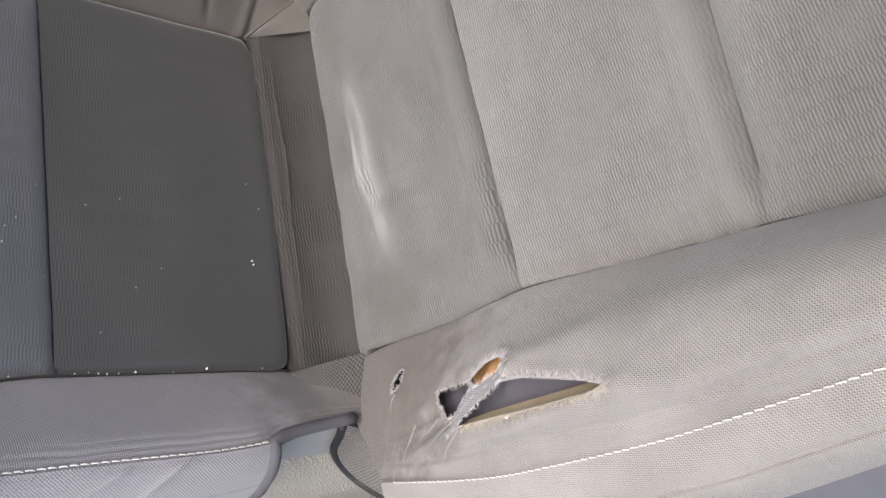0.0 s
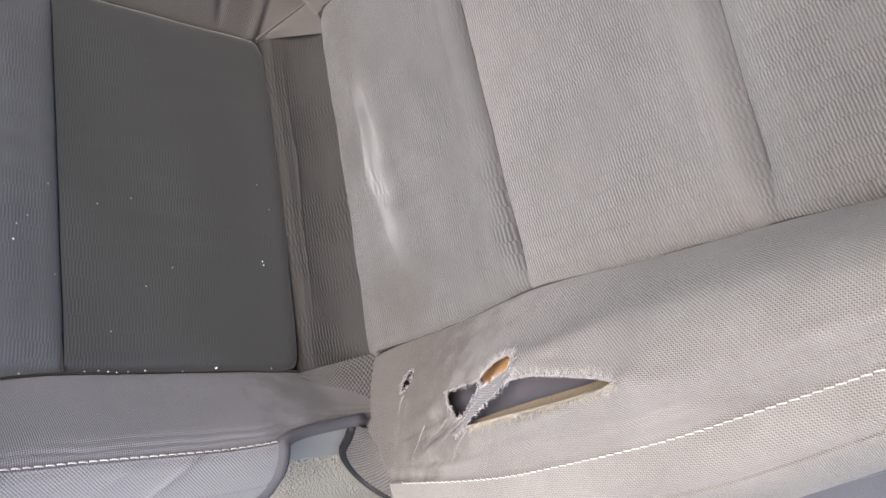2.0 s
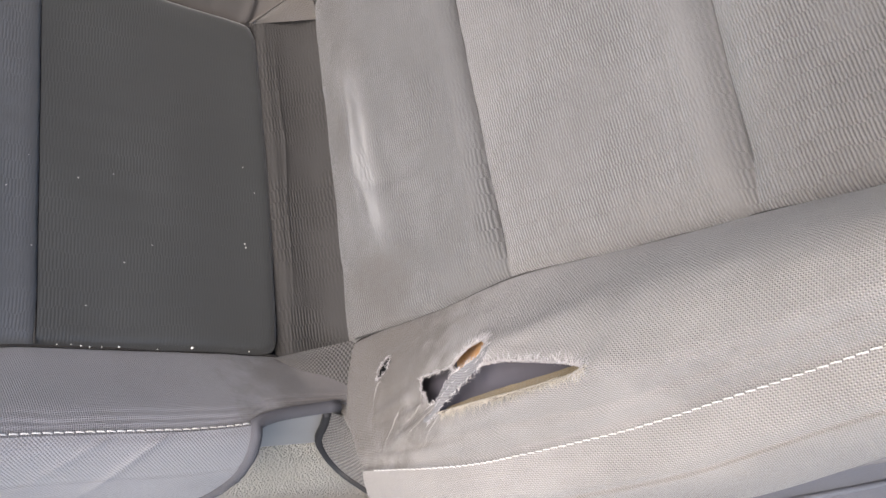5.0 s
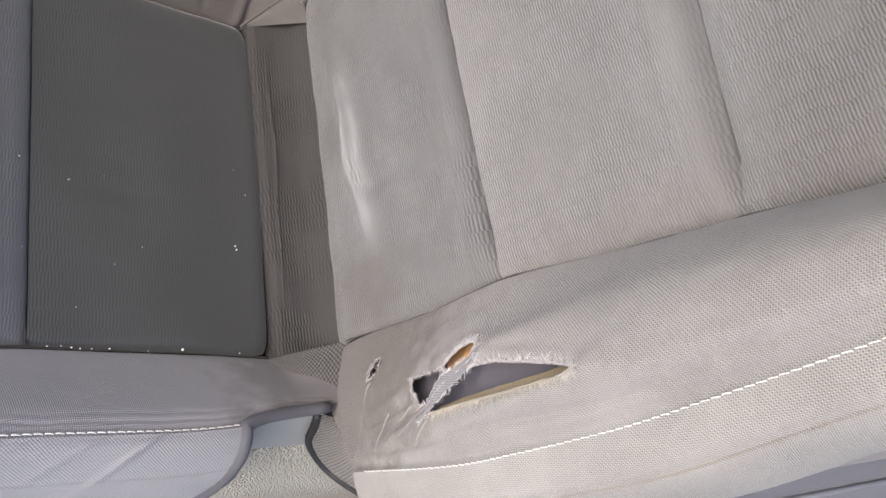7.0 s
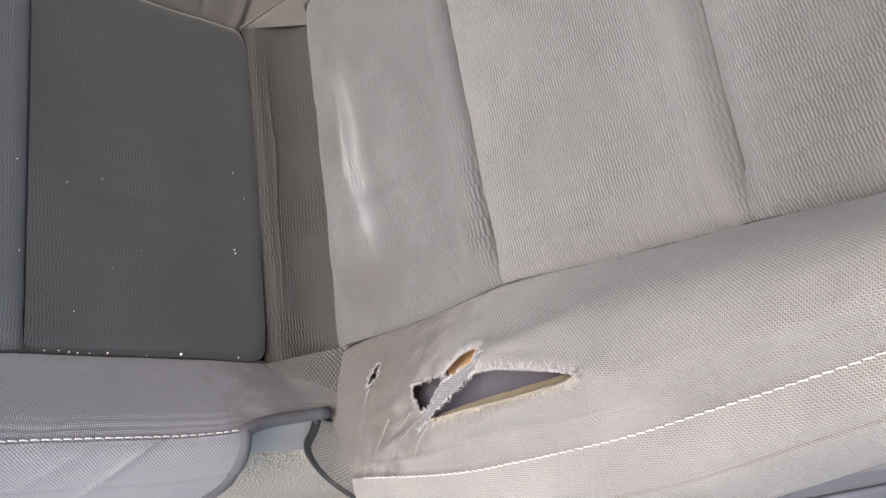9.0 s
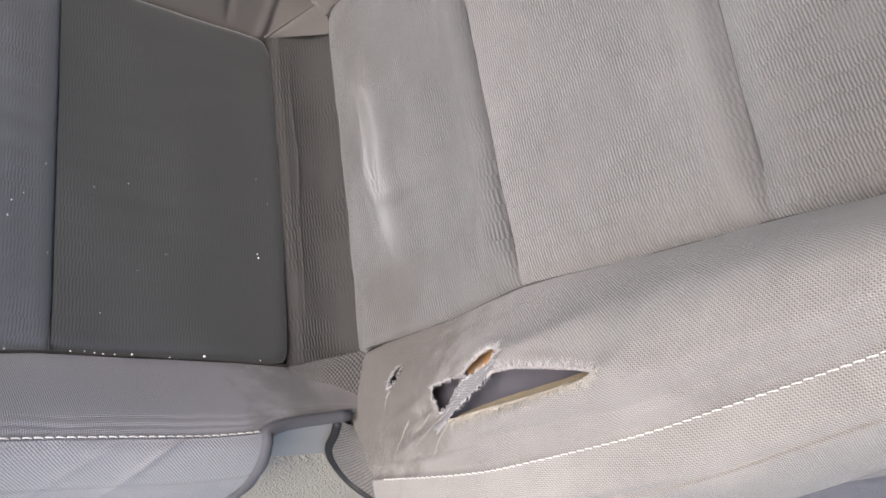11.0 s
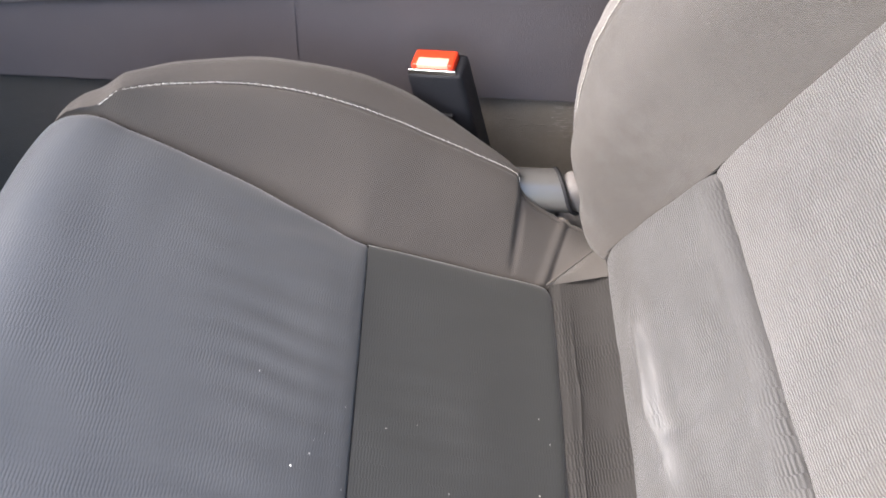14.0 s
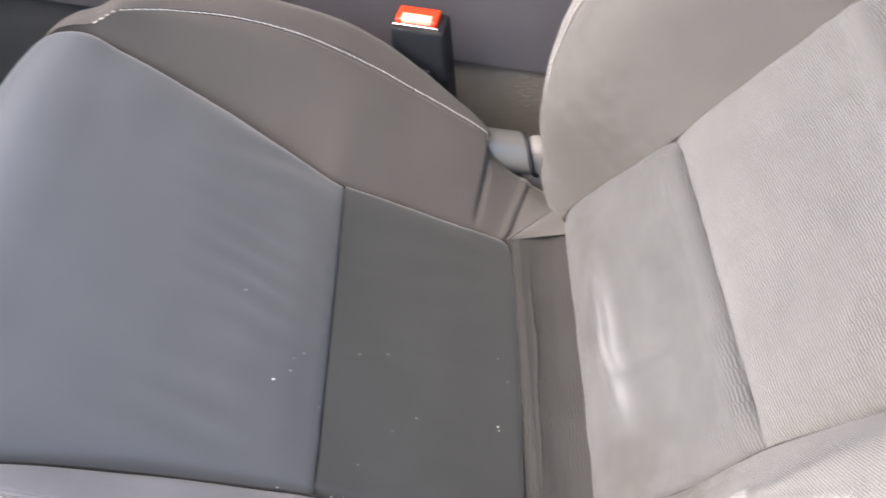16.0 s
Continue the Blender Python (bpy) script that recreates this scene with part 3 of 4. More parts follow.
def cushion_panel(name, prof, lab, rear):
    prof = np.array(prof, float)
    C = spline(prof[:, None, :], 30 if rear else 22)[0]
    n, nv = len(C), 150
    s, w0 = C[:, 0][:, None], C[:, 1][:, None]
    f = np.linspace(0, 1, nv)[None, :]
    y = pchip(s, CS, CYO) * (1 - f) + pchip(s, CS, CYI) * f
    tilt = pchip(s, CS, CWO) * (1 - f) + pchip(s, CS, CWI) * f - (pchip(s, CS, CWO) + pchip(s, CS, CWI)) / 2
    side = np.minimum(f, 1 - f) * 0.3
    arc = np.r_[0, np.cumsum(np.linalg.norm(np.diff(C, axis=0), axis=1))][:, None]
    w = w0 + tilt + 0.003 * (1 - np.exp(-side / 0.012)) - (0.006 if rear else 0.009) * np.exp(-side / 0.0025)
    if not rear:
        # the padding swells steeply from the cross seam
        crown = pchip(s, (0.181, 0.195, 0.22, 0.26, 0.31, 0.36, 0.41, 0.50), (0, 0.0045, 0.009, 0.0108, 0.0095, 0.006, 0.002, 0))
        w = w + crown * (1 - np.exp(-side / 0.022))
    if rear:
        # rounded where it dips towards the backrest, nearly flat at the cross seam
        w = w - 0.010 * np.exp(-arc / 0.003) + 0.003 * (1 - np.exp(-arc / 0.012)) 
    else:
        w = w - 0.0025 * np.exp(-arc / 0.003) + 0.003
    y = y + 0 * w
    S = s + 0 * y
    if rear:
        y = y + 0.006 * np.clip(1 - f / 0.1, 0, 1) * np.clip(1 - S / 0.02, 0, 1) ** 2
        S = S - 0.0055 * np.clip(f / 0.5, 0, 1) * np.clip((1 - f) / 0.06, 0, 1) * np.clip(1 - S / 0.05, 0, 1)
    if not rear:
        S = S - 0.014 * np.clip((f - 0.7) / 0.3, 0, 1) ** 2 * np.clip((s - 0.40) / 0.05, 0, 1)
    w = w + 0.0012 * soft_noise(S, y, 18, 9.1) + ((0.0004 if rear else 0.0008) * np.sin(y * 2 * math.pi / 0.030 + 5 * soft_noise(S, y, 9, 2.0)) * np.clip(1 - np.abs(S - (0.25 if not rear else 0.1)) / 0.1, 0, 1))
    grid(name, CU(S, y, w), rib_cush if rear else rib_front, seat, lab, np.stack([arc + 0 * y, y], -1))
    return S.ravel(), y.ravel(), w.ravel()


REAR = cushion_panel("rear_seat_panel", [(0.0, 0.0), (0.03, -0.001), (0.09, 0.001), (0.15, 0.002), (0.181, 0.003)], "dark charcoal cloth rear seat panel", True)
FRONT = cushion_panel("front_seat_panel", [(0.181, 0.003), (0.21, 0.006), (0.26, 0.014), (0.33, 0.028), (0.39, 0.041), (0.43, 0.047), (0.455, 0.044), (0.473, 0.030), (0.482, 0.005), (0.487, -0.05), (0.486, -0.13)], "slate grey cloth front seat panel", False)


LIP_DROP = (0.43, 0.441, 0.452, 0.459, 0.464), (0, 0.003, 0.010, 0.020, 0.034)


def cushion_bolster(inner):
    n, last = 330, 0.464 if inner else 0.446
    s = np.linspace(-0.045, last, n)
    a, aw = (pchip(s, CS, CYI), pchip(s, CS, CWI)) if inner else (pchip(s, CS, CYO), pchip(s, CS, CWO))
    b, bw = (pchip(s, CS, SYI), pchip(s, CS, SWI)) if inner else (pchip(s, CS, SYO), pchip(s, CS, SWO))
    d, dw = b - a, bw - aw
    pts = [(a, aw - 0.006), (a + 0.05 * d, aw + 0.06 * dw), (a + 0.4 * d, aw + 0.52 * dw), (a + 0.75 * d, aw + 0.9 * dw), (b, bw)]
    C = spline([np.stack(p, -1) for p in pts], 20)
    y, w = C[..., 0], C[..., 1]
    S = s[:, None] + 0 * y
    f = np.linspace(0, 1, y.shape[1])[None, :]
    w = w - 0.0022 * np.exp(-(((f - 0.95) / 0.03) ** 2)) + 0.0013 * soft_noise(S, y, 20, 6.6) * np.clip(f * 5, 0, 1)
    if not inner:
        for wf, wh in ((0.86, 0.0012), (0.78, 0.0007)):
            w = w - wh * np.exp(-(((f - wf - 0.03 * soft_noise(S, 0 * S, 30, wf)) / 0.018) ** 2))
    if inner:
        w = w - 0.005 * np.exp(-(((S - 0.038 - 0.006 * f) / 0.004) ** 2)) * np.clip((f - 0.25) * 3, 0, 1)
        fold = S - 0.006 + 0.022 * f
        w = w - 0.0015 * np.exp(-((fold / 0.0025) ** 2)) + 0.0022 * np.exp(-(((fold - 0.006) / 0.005) ** 2))
    if inner:
        w = w - np.interp(S, *LIP_DROP)
    P = CU(S, y, w)
    v = np.concatenate([np.zeros((n, 1)), np.cumsum(np.linalg.norm(np.diff(np.stack([y, w], -1), axis=1), axis=-1), axis=1)], 1)
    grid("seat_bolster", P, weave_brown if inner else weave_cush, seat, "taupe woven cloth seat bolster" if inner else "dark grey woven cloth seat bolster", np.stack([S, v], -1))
    sg = 1 if inner else -1
    # skirt below the stitch line, round the front corner
    s2 = np.linspace(0.046 if inner else 0.048, 0.464 if inner else 0.478, 200)
    by, bw2 = (pchip(s2, CS, SYI), pchip(s2, CS, SWI)) if inner else (pchip(s2, CS, SYO), pchip(s2, CS, SWO))
    front = np.clip((s2 - (0.428 if inner else 0.408)) / (0.02 if inner else 0.03), 0, 1)
    front = front * front * (3 - 2 * front) * (not inner)
    bw2 = bw2 * (1 - front) + front * np.interp(s2, (0.40, 0.43, 0.455, 0.466, 0.473, 0.478), (0.052, 0.053 if inner else 0.047, 0.043, 0.036, 0.027, 0.016))
    if inner:
        bw2 = bw2 - np.interp(s2, *LIP_DROP)
    by = by * (1 - front) + front * (pchip(s2, CS, CYI) if inner else pchip(s2, CS, CYO))
    ext = pchip(s2, (0.046, 0.08, 0.13, 0.18, 0.27, 0.33, 0.37, 0.40, 0.42, 0.432, 0.446, 0.456, 0.464), (0.06, 0.42, 0.88, 1.14, 1.02, 0.90, 0.78, 0.66, 0.60, 0.56, 0.42, 0.22, 0.04)) if inner else pchip(s2, (-0.05, 0.27, 0.33, 0.40, 0.44, 0.48), (1.0, 1.0, 0.88, 0.62, 0.5, 0.2))
    bw2 = bw2 + (0.0 if inner else 0.006) * np.exp(-(((s2 - 0.43) / 0.024) ** 2)) * front
    if inner:
        offs = [(0, 0), (0.012, 0.003), (0.030, 0.002), (0.046, -0.012), (0.054, -0.05), (0.054, -0.14), (0.046, -0.2)]
    else:
        offs = [(0, 0), (0.008, -0.002), (0.018, -0.012), (0.028, -0.034), (0.034, -0.075), (0.034, -0.11), (0.028, -0.135)]
    tuck = [np.stack([by - sg * 0.010 * front, bw2 - 0.012 * front], -1)]
    K = spline(tuck + [np.stack([by + sg * (o + 0.0006) * ext, bw2 + (q * np.minimum(ext, 1) if q > 0 else q) + (0.0025 * np.exp(-(((s2 - 0.430) / 0.014) ** 2)) if inner and 0.01 < o < 0.05 else 0)], -1) for o, q in offs], 12)
    ky, kw = K[..., 0], K[..., 1]
    ks = s2[:, None] + 0 * ky
    kk = np.linspace(0, 1, ky.shape[1])[None, :]
    kw = kw - 0.002 * np.exp(-(((kk - 0.5) / 0.012) ** 2)) * (not inner) + 0.001 * soft_noise(ks, kk * 0.2 + 0 * ks, 25, 2.4)
    if not inner:
        for ws, wl, wh in ((0.125, 0.10, 0.0022), (0.165, 0.13, 0.0012), (0.245, 0.10, 0.0014)):
            kw = kw + wh * np.exp(-(((ks - ws - wl * (kk - 0.3)) / 0.0035) ** 2)) * np.clip((kk - 0.12) * 8, 0, 1)
    Q = CU(ks, ky, kw)
    grid("skirt", Q, weave_brown if inner else skirt_cloth, seat, "taupe cloth outer face of the bolster" if inner else "grey cloth skirt of the seat, skylight put into its colour", np.stack([ks, run(K)], -1))
    N = normals(P)[:, -1]
    if N[:, 2].mean() < 0:
        N = -N
    rows = slice(int(0.092 / (last + 0.045) * n), int((0.473 if inner else 0.471) / (last + 0.045) * n))
    stitches("stitching", P[rows, -3], N[rows], 0.0052, 0.0011, 0.00036 if inner else 0.00052, thread, seat, 0.0006 if inner else 0.0009)
    return P, Q


CO = cushion_bolster(False)
CI = cushion_bolster(True)

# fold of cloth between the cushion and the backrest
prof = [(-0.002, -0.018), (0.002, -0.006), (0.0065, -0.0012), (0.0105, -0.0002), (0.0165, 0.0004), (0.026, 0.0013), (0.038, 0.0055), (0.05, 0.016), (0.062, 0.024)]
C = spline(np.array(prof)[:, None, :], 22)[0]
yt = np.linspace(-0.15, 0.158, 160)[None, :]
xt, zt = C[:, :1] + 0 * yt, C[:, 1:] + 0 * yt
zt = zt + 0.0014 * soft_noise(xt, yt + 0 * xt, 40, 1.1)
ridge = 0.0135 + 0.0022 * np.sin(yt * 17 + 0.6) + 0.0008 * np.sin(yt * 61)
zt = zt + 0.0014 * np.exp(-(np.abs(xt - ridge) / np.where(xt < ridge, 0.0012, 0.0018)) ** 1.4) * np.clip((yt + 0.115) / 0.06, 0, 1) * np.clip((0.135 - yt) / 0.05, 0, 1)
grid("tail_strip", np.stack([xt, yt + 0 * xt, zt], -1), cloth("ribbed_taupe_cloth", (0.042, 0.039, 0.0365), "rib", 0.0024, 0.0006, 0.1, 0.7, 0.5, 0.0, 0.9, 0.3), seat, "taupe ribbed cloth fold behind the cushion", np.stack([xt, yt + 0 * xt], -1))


def gusset(a, b, c, lab, mat):
    """A three-cornered piece of cloth, slightly swollen."""
    n = 16
    a, b, c = map(np.array, (a, b, c))
    i, j = np.meshgrid(np.linspace(0, 1, n), np.linspace(0, 1, n), indexing="ij")
    P = a + i[..., None] * ((b - a) * (1 - j[..., None]) + (c - a) * j[..., None])
    P[..., 2] += 0.004 * np.sin(np.pi * i) * np.sin(np.pi * j)
    grid("gusset", P, mat, seat, lab)


gusset((-0.008, -0.152, -0.005), (0.052, -0.147, 0.022), (0.043, -0.188, 0.021), "coarse grey cloth gusset", gusset_cloth)
gusset((-0.003, 0.155, -0.006), (0.052, 0.150, 0.020), (0.046, 0.186, 0.022), "fine warm grey cloth gusset", weave_inner)

tubes("piping", [[(-0.004, 0.1545, -0.004), (0.012, 0.1645, 0.0045), (0.030, 0.176, 0.0135), (0.047, 0.1868, 0.0225)]], 0.0011, weave_inner, seat, "pale cloth edge of the gusset", 8)

# ---- dark seam thread in the joints ----
seam_dark = fibrous("dark_seam_thread", (0.045, 0.042, 0.04), 2500, 0.0004, 0.9, 0.3)
uu = np.linspace(0.005, TOP, 150)
seams = [BK(uu, pchip(uu, UO, YO) + 0.0006, -0.0014 - sink(uu)), BK(uu, pchip(uu, UI, YI) - 0.0006, -0.0012 + 0 * uu)]
fs = np.linspace(0.1, 0.98, 60)
q = pchip(seam_low(fs), UO, YO) * (1 - fs) + pchip(seam_low(fs), UI, YI) * fs
seams.append(BK(seam_low(fs) + 0.0003, q, -0.0062 + 0 * q))
q = pchip(seam_high(fs), UO, YO) * (1 - fs) + pchip(seam_high(fs), UI, YI) * fs
seams.append(BK(seam_high(fs), q, -0.0138 + 0 * q))
ss = np.linspace(0.0, 0.425, 120)
q = np.linspace(-0.1465, 0.1565, 60)
seams.append(CU(0.1818, q, 0.0036 + 0.0012 * soft_noise(0.1818 + 0 * q, q, 18, 9.1)))
seams += [CU(ss, pchip(ss, CS, CYO) + 0.0006, pchip(ss, CS, CWO) - 0.001), CU(ss, pchip(ss, CS, CYI) - 0.0006, pchip(ss, CS, CWI) - 0.001)]
seam_grey = fibrous("grey_seam_thread", (0.08, 0.077, 0.075), 2500, 0.0004, 0.9, 0.3)
for i, line in enumerate(seams):
    tubes("seam_thread", [line], 0.0008, seam_grey if i == 3 else seam_dark, seat, "grey thread in a seam" if i == 3 else "dark thread in a seam", 5)

# ---- seat side: lip, piping, valance, recliner cap ----
PO, QO = CO
lip = PO[15:66, -1]
drop = np.linspace(0, 1, 8)[None, :, None]
L = lip[:, None, :] + drop * np.array([0.0, 0.006, -0.03]) + np.array([0, -0.003, 0]) * np.sin(np.pi * drop)
grid("seat_lip", L, weave_cush, seat, "dark grey cloth lip at the rear of the bolster")
lip_in = CI[0][:64, -1]
L = lip_in[:, None, :] + drop * np.array([0.0, -0.006, -0.03])
grid("seat_lip", L, weave_brown, seat, "taupe cloth lip at the rear of the bolster")
tubes("piping", [[*lip_in[:30:3]]], 0.0012, weave_back, seat, "pale cloth piping at the rear of the bolster", 8)
edge_line = [*lip[::6], *QO[0, 14:74:4]]
tubes("piping", [edge_line], 0.0046, hem_grey, seat, "dark cloth hem rolled round the skirt", 10)

xs = np.linspace(-0.40, 0.22, 60)
K = spline([np.stack([xs, 0 * xs + a, 0 * xs + b], -1) for a, b in ((-0.19, -0.050), (-0.206, -0.052), (-0.2145, -0.060), (-0.222, -0.095), (-0.232, -0.16), (-0.244, -0.24), (-0.252, -0.33))], 10)
grid("valance", K, valance_grey, seat, "grained light plastic valance beside the seat")
xs = np.linspace(-0.075, 0.047, 30)
K = spline([np.stack([xs, 0 * xs + a, 0 * xs + b + 0.004 * np.sin((xs + 0.075) / 0.122 * np.pi)], -1) for a, b in ((-0.172, -0.03), (-0.186, -0.008), (-0.196, -0.006), (-0.206, -0.03), (-0.212, -0.057))], 8)
grid("recliner_cap", K, cap_grey, seat, "smooth grey recliner cap")
# cloth flap of the backrest over the recliner, with a rubber edge
flap = [(0.024, -0.200, 0.022), (0.028, -0.206, -0.004), (0.031, -0.213, -0.034), (0.045, -0.224, -0.061), (0.062, -0.240, -0.068), (0.080, -0.262, -0.045)]
rim = spline(np.array(flap)[:, None, :], 6)[0]
top = np.stack([np.linspace(0.052, 0.075, len(rim)), np.linspace(-0.196, -0.258, len(rim)), np.linspace(0.012, 0.050, len(rim))], -1)
k = np.linspace(0, 1, 10)[None, :, None]
F = rim[:, None, :] * (1 - k) + top[:, None, :] * k
F[..., 1] -= 0.006 * np.sin(np.pi * k[..., 0])
grid("recliner_flap", F, mesh_cloth, seat, "coarse mesh cloth flap over the recliner")
tubes("flap_edge", [rim[1:]], 0.0034, black_rubber, seat, "black rubber edge of the flap", 10)

# ---- inside of the tear and its frayed rim ----
_, TU, TY, TW = OUTER
TU2, TY2, TW2 = TU.ravel(), TY.ravel(), TW.ravel()


def on_bolster(u, y, dw=0.0):
    """A place over the cloth of the outer bolster."""
    k = np.argmin((TU2 - u) ** 2 + (TY2 - y) ** 2)
    return BK(u, y, TW2[k] + dw)


def inner_sheet(name, u0, u1, ya, yb, depth, mat, lab, nu=34, nv=12, rough=0.002, slope=0.0):
    """A layer under the torn cloth; ya and yb give its two edges along u."""
    g = np.zeros((nu, nv, 3))
    for i, u in enumerate(np.linspace(u0, u1, nu)):
        for j, f in enumerate(np.linspace(0, 1, nv)):
            y = ya(u) * (1 - f) + yb(u) * f
            g[i, j] = on_bolster(u, y, -depth - slope * f + rough * noise.noise((u * 120, y * 120, depth * 50)))
    grid(name, g, mat, seat, lab)


inner_sheet("airbag_cover", 0.07, 0.275, lambda u: -0.190, lambda u: -0.246, 0.013, frame_dark, "dark slate inner cover seen through the tear", 50, 16, 0.0012, 0.004)
inner_sheet("foam_wedge", 0.128, 0.184, lambda u: -0.192, lambda u: -0.207 - 0.004 * math.sin((u - 0.128) / 0.056 * math.pi), 0.008, foam_orange, "ochre foam padding seen through the tear", 30, 12, 0.001, 0.004)
inner_sheet("foam_band", 0.118, 0.262, lambda u: -0.2275 - 0.03 * (u - 0.118), lambda u: -0.246, 0.009, foam_tan, "tan foam band seen through the tear", 50, 10, 0.0012, -0.004)

# twisted strip of cloth left across the tear
ctrl = np.array([(0.178, -0.2055, -0.0008), (0.171, -0.2105, 0.0016), (0.158, -0.2155, 0.0032), (0.138, -0.2200, 0.003), (0.121, -0.2265, 0.0014), (0.107, -0.2335, -0.0006)])
line = spline(ctrl[:, None, :], 10)[0]
strip = np.zeros((len(line), 11, 3))
for i, (u, y, dw) in enumerate(line):
    t = i / (len(line) - 1)
    half = float(pchip(t, (0, 0.25, 0.6, 0.85, 1), (0.0020, 0.0030, 0.0050, 0.0042, 0.0020)))
    twist = 0.55 * math.sin(math.pi * t) - 0.3 * t
    for j, f in enumerate(np.linspace(-1, 1, 11)):
        jag = 0.0006 * noise.noise((u * 700, f * 3, 1.7)) if abs(f) == 1 else 0
        strip[i, j] = on_bolster(u + 0.25 * half * f, y + (half + jag) * f * math.cos(twist), dw + half * f * math.sin(twist) + 0.0012 * (1 - f * f))
grid("torn_strip", strip, cloth("pale_torn_cloth", (0.235, 0.23, 0.24), "weave", 0.0021, 0.0010, 0.2, 0.85, 0.55, 20, 0.0), seat, "twisted strip of woven cloth across the tear")

rng = random.Random(5)
wisps = []
for _ in range(150):
    i, j = rng.randrange(2, len(line) - 2), rng.choice((0, 0, 0, 10, 10, 5))
    p, q = strip[i, j], strip[i, j] - strip[i, 5]
    q = q / (np.linalg.norm(q) + 1e-9) * rng.uniform(0.0008, 0.0038) + (strip[i + 1, j] - strip[i - 1, j]) * rng.uniform(-1.2, 1.2)
    q = q + np.array((-0.3, 0, 0.9)) * rng.uniform(0.0, 0.0015)
    wisps.append([p - 0.2 * q, p + 0.3 * q, p + 0.7 * q + np.array((0, 0, 0.0004)), p + q])
tagged(tubes("strip_fibre", wisps, 0.00022, fluff, seat, "loose pale fibres along the torn strip", 4, True), kind="stuff")


def fringe(name, poly, count, length, mat, lab, inward, pick=None, radius=0.00024):
    """Loose fibres round the rim of a hole."""
    n = len(poly)
    cu, cy = sum(p[0] for p in poly) / n, sum(p[1] for p in poly) / n
    lines = []
    for _ in range(count):
        k = rng.randrange(n)
        if pick and k not in pick:
            continue
        t = rng.random()
        a, b = poly[k], poly[(k + 1) % n]
        u, y = a[0] + t * (b[0] - a[0]), a[1] + t * (b[1] - a[1])
        nu_, ny_ = -(b[1] - a[1]), b[0] - a[0]
        m = math.hypot(nu_, ny_) + 1e-9
        nu_, ny_ = nu_ / m, ny_ / m
        if (cu - u) * nu_ + (cy - y) * ny_ < 0:
            nu_, ny_ = -nu_, -ny_
        r = length * rng.uniform(0.4, 1.2)
        way = inward * rng.uniform(0.3, 1.0) + (0 if rng.random() < 0.8 else -0.6)
        sl = rng.uniform(-0.7, 0.7)
        du, dy = r * (way * nu_ + sl * (b[0] - a[0]) / m), r * (way * ny_ + sl * (b[1] - a[1]) / m)
        su, sy = u - 0.0012 * nu_ * inward, y - 0.0012 * ny_ * inward
        up = rng.uniform(-0.001, 0.003)
        lines.append([on_bolster(su + du * q, sy + dy * q, 0.0003 + up * math.sin(q * 2.2)) for q in (0, 0.35, 0.7, 1.0)])
    tagged(tubes(name, lines, radius, mat, seat, lab, 4, True), kind="stuff")


fringe("frayed_fibre", HOLES[0], 800, 0.0095, fluff, "loose pale grey fibres round the tear", -0.2, (0, 1, 2, 3, 6))
fringe("frayed_fibre", HOLES[1], 320, 0.007, fluff, "loose pale grey fibres round the tear", 0.6, (0, 1, 6, 7, 8, 9))
fringe("frayed_fibre", HOLES[2], 1300, 0.0088, fluff, "loose pale grey fibres round the tear", -0.1, (2, 3, 4, 5, 6, 7))
fringe("frayed_fibre", HOLES[2], 800, 0.0055, fluff, "loose pale grey fibres lying back from the tear", -0.8, (2, 3, 4, 5, 6, 7), 0.00018)
fringe("frayed_fibre", HOLES[3], 150, 0.0045, fluff, "loose pale grey fibres round the small hole", 0.5)
fringe("lining_fibre", HOLES[2], 2000, 0.0062, lining, "cream lining fibres along the tear", -0.7, (7, 8, 9, 10, 11), 0.00022)
lipg = np.zeros((60, 6, 3))
for i, t in enumerate(np.linspace(0, 1, 60)):
    u = 0.122 + 0.108 * t
    y0 = np.interp(u, (0.124, 0.161, 0.19, 0.216, 0.24), (-0.2325, -0.235, -0.2368, -0.238, -0.238))
    wid = 0.0032 * math.sin(math.pi * min(1, 0.15 + t * 0.85)) ** 0.6 * (0.55 + 1.0 * noise.noise((u * 200, 0, 3)) + 0.3 * noise.noise((u * 900, 0, 5)))
    for j, f in enumerate(np.linspace(0, 1, 6)):
        lipg[i, j] = on_bolster(u, y0 + 0.0012 - f * wid, 0.0006 + 0.0012 * math.sin(f * 3.0))
grid("lining_edge", lipg, lining, seat, "cream lining folded over the lower lip of the tear")

# yarns pulled tight from the tear towards the side seam
pulled_grey = fibrous("stretched_grey_yarn", (0.40, 0.375, 0.355), 2500, 0.0003)
pulls = []
for a, b, c in (((0.1132, -0.2262), (0.0994, -0.2324), (0.0833, -0.2385)), ((0.0661, -0.2194), (0.0569, -0.2299), (0.0476, -0.2416)), ((0.1209, -0.2338), (0.1024, -0.2439), (0.0845, -0.2535)), ((0.098, -0.2215), (0.083, -0.2265), (0.068, -0.230)), ((0.047, -0.1935), (0.0415, -0.199), (0.036, -0.205))):
    for off in (0.0, 0.0009):
        path = spline(np.array([a, b, c])[:, None, :], 6)[0]
        pulls.append([on_bolster(u + off, y + 0.0004 * noise.noise((u * 300, off * 900, 2)), 0.0003) for u, y in path])
tagged(tubes("pulled_yarn", pulls, 0.0002, pulled_grey, seat, "pale yarns pulled tight beside the tear", 5, True), kind="stuff")

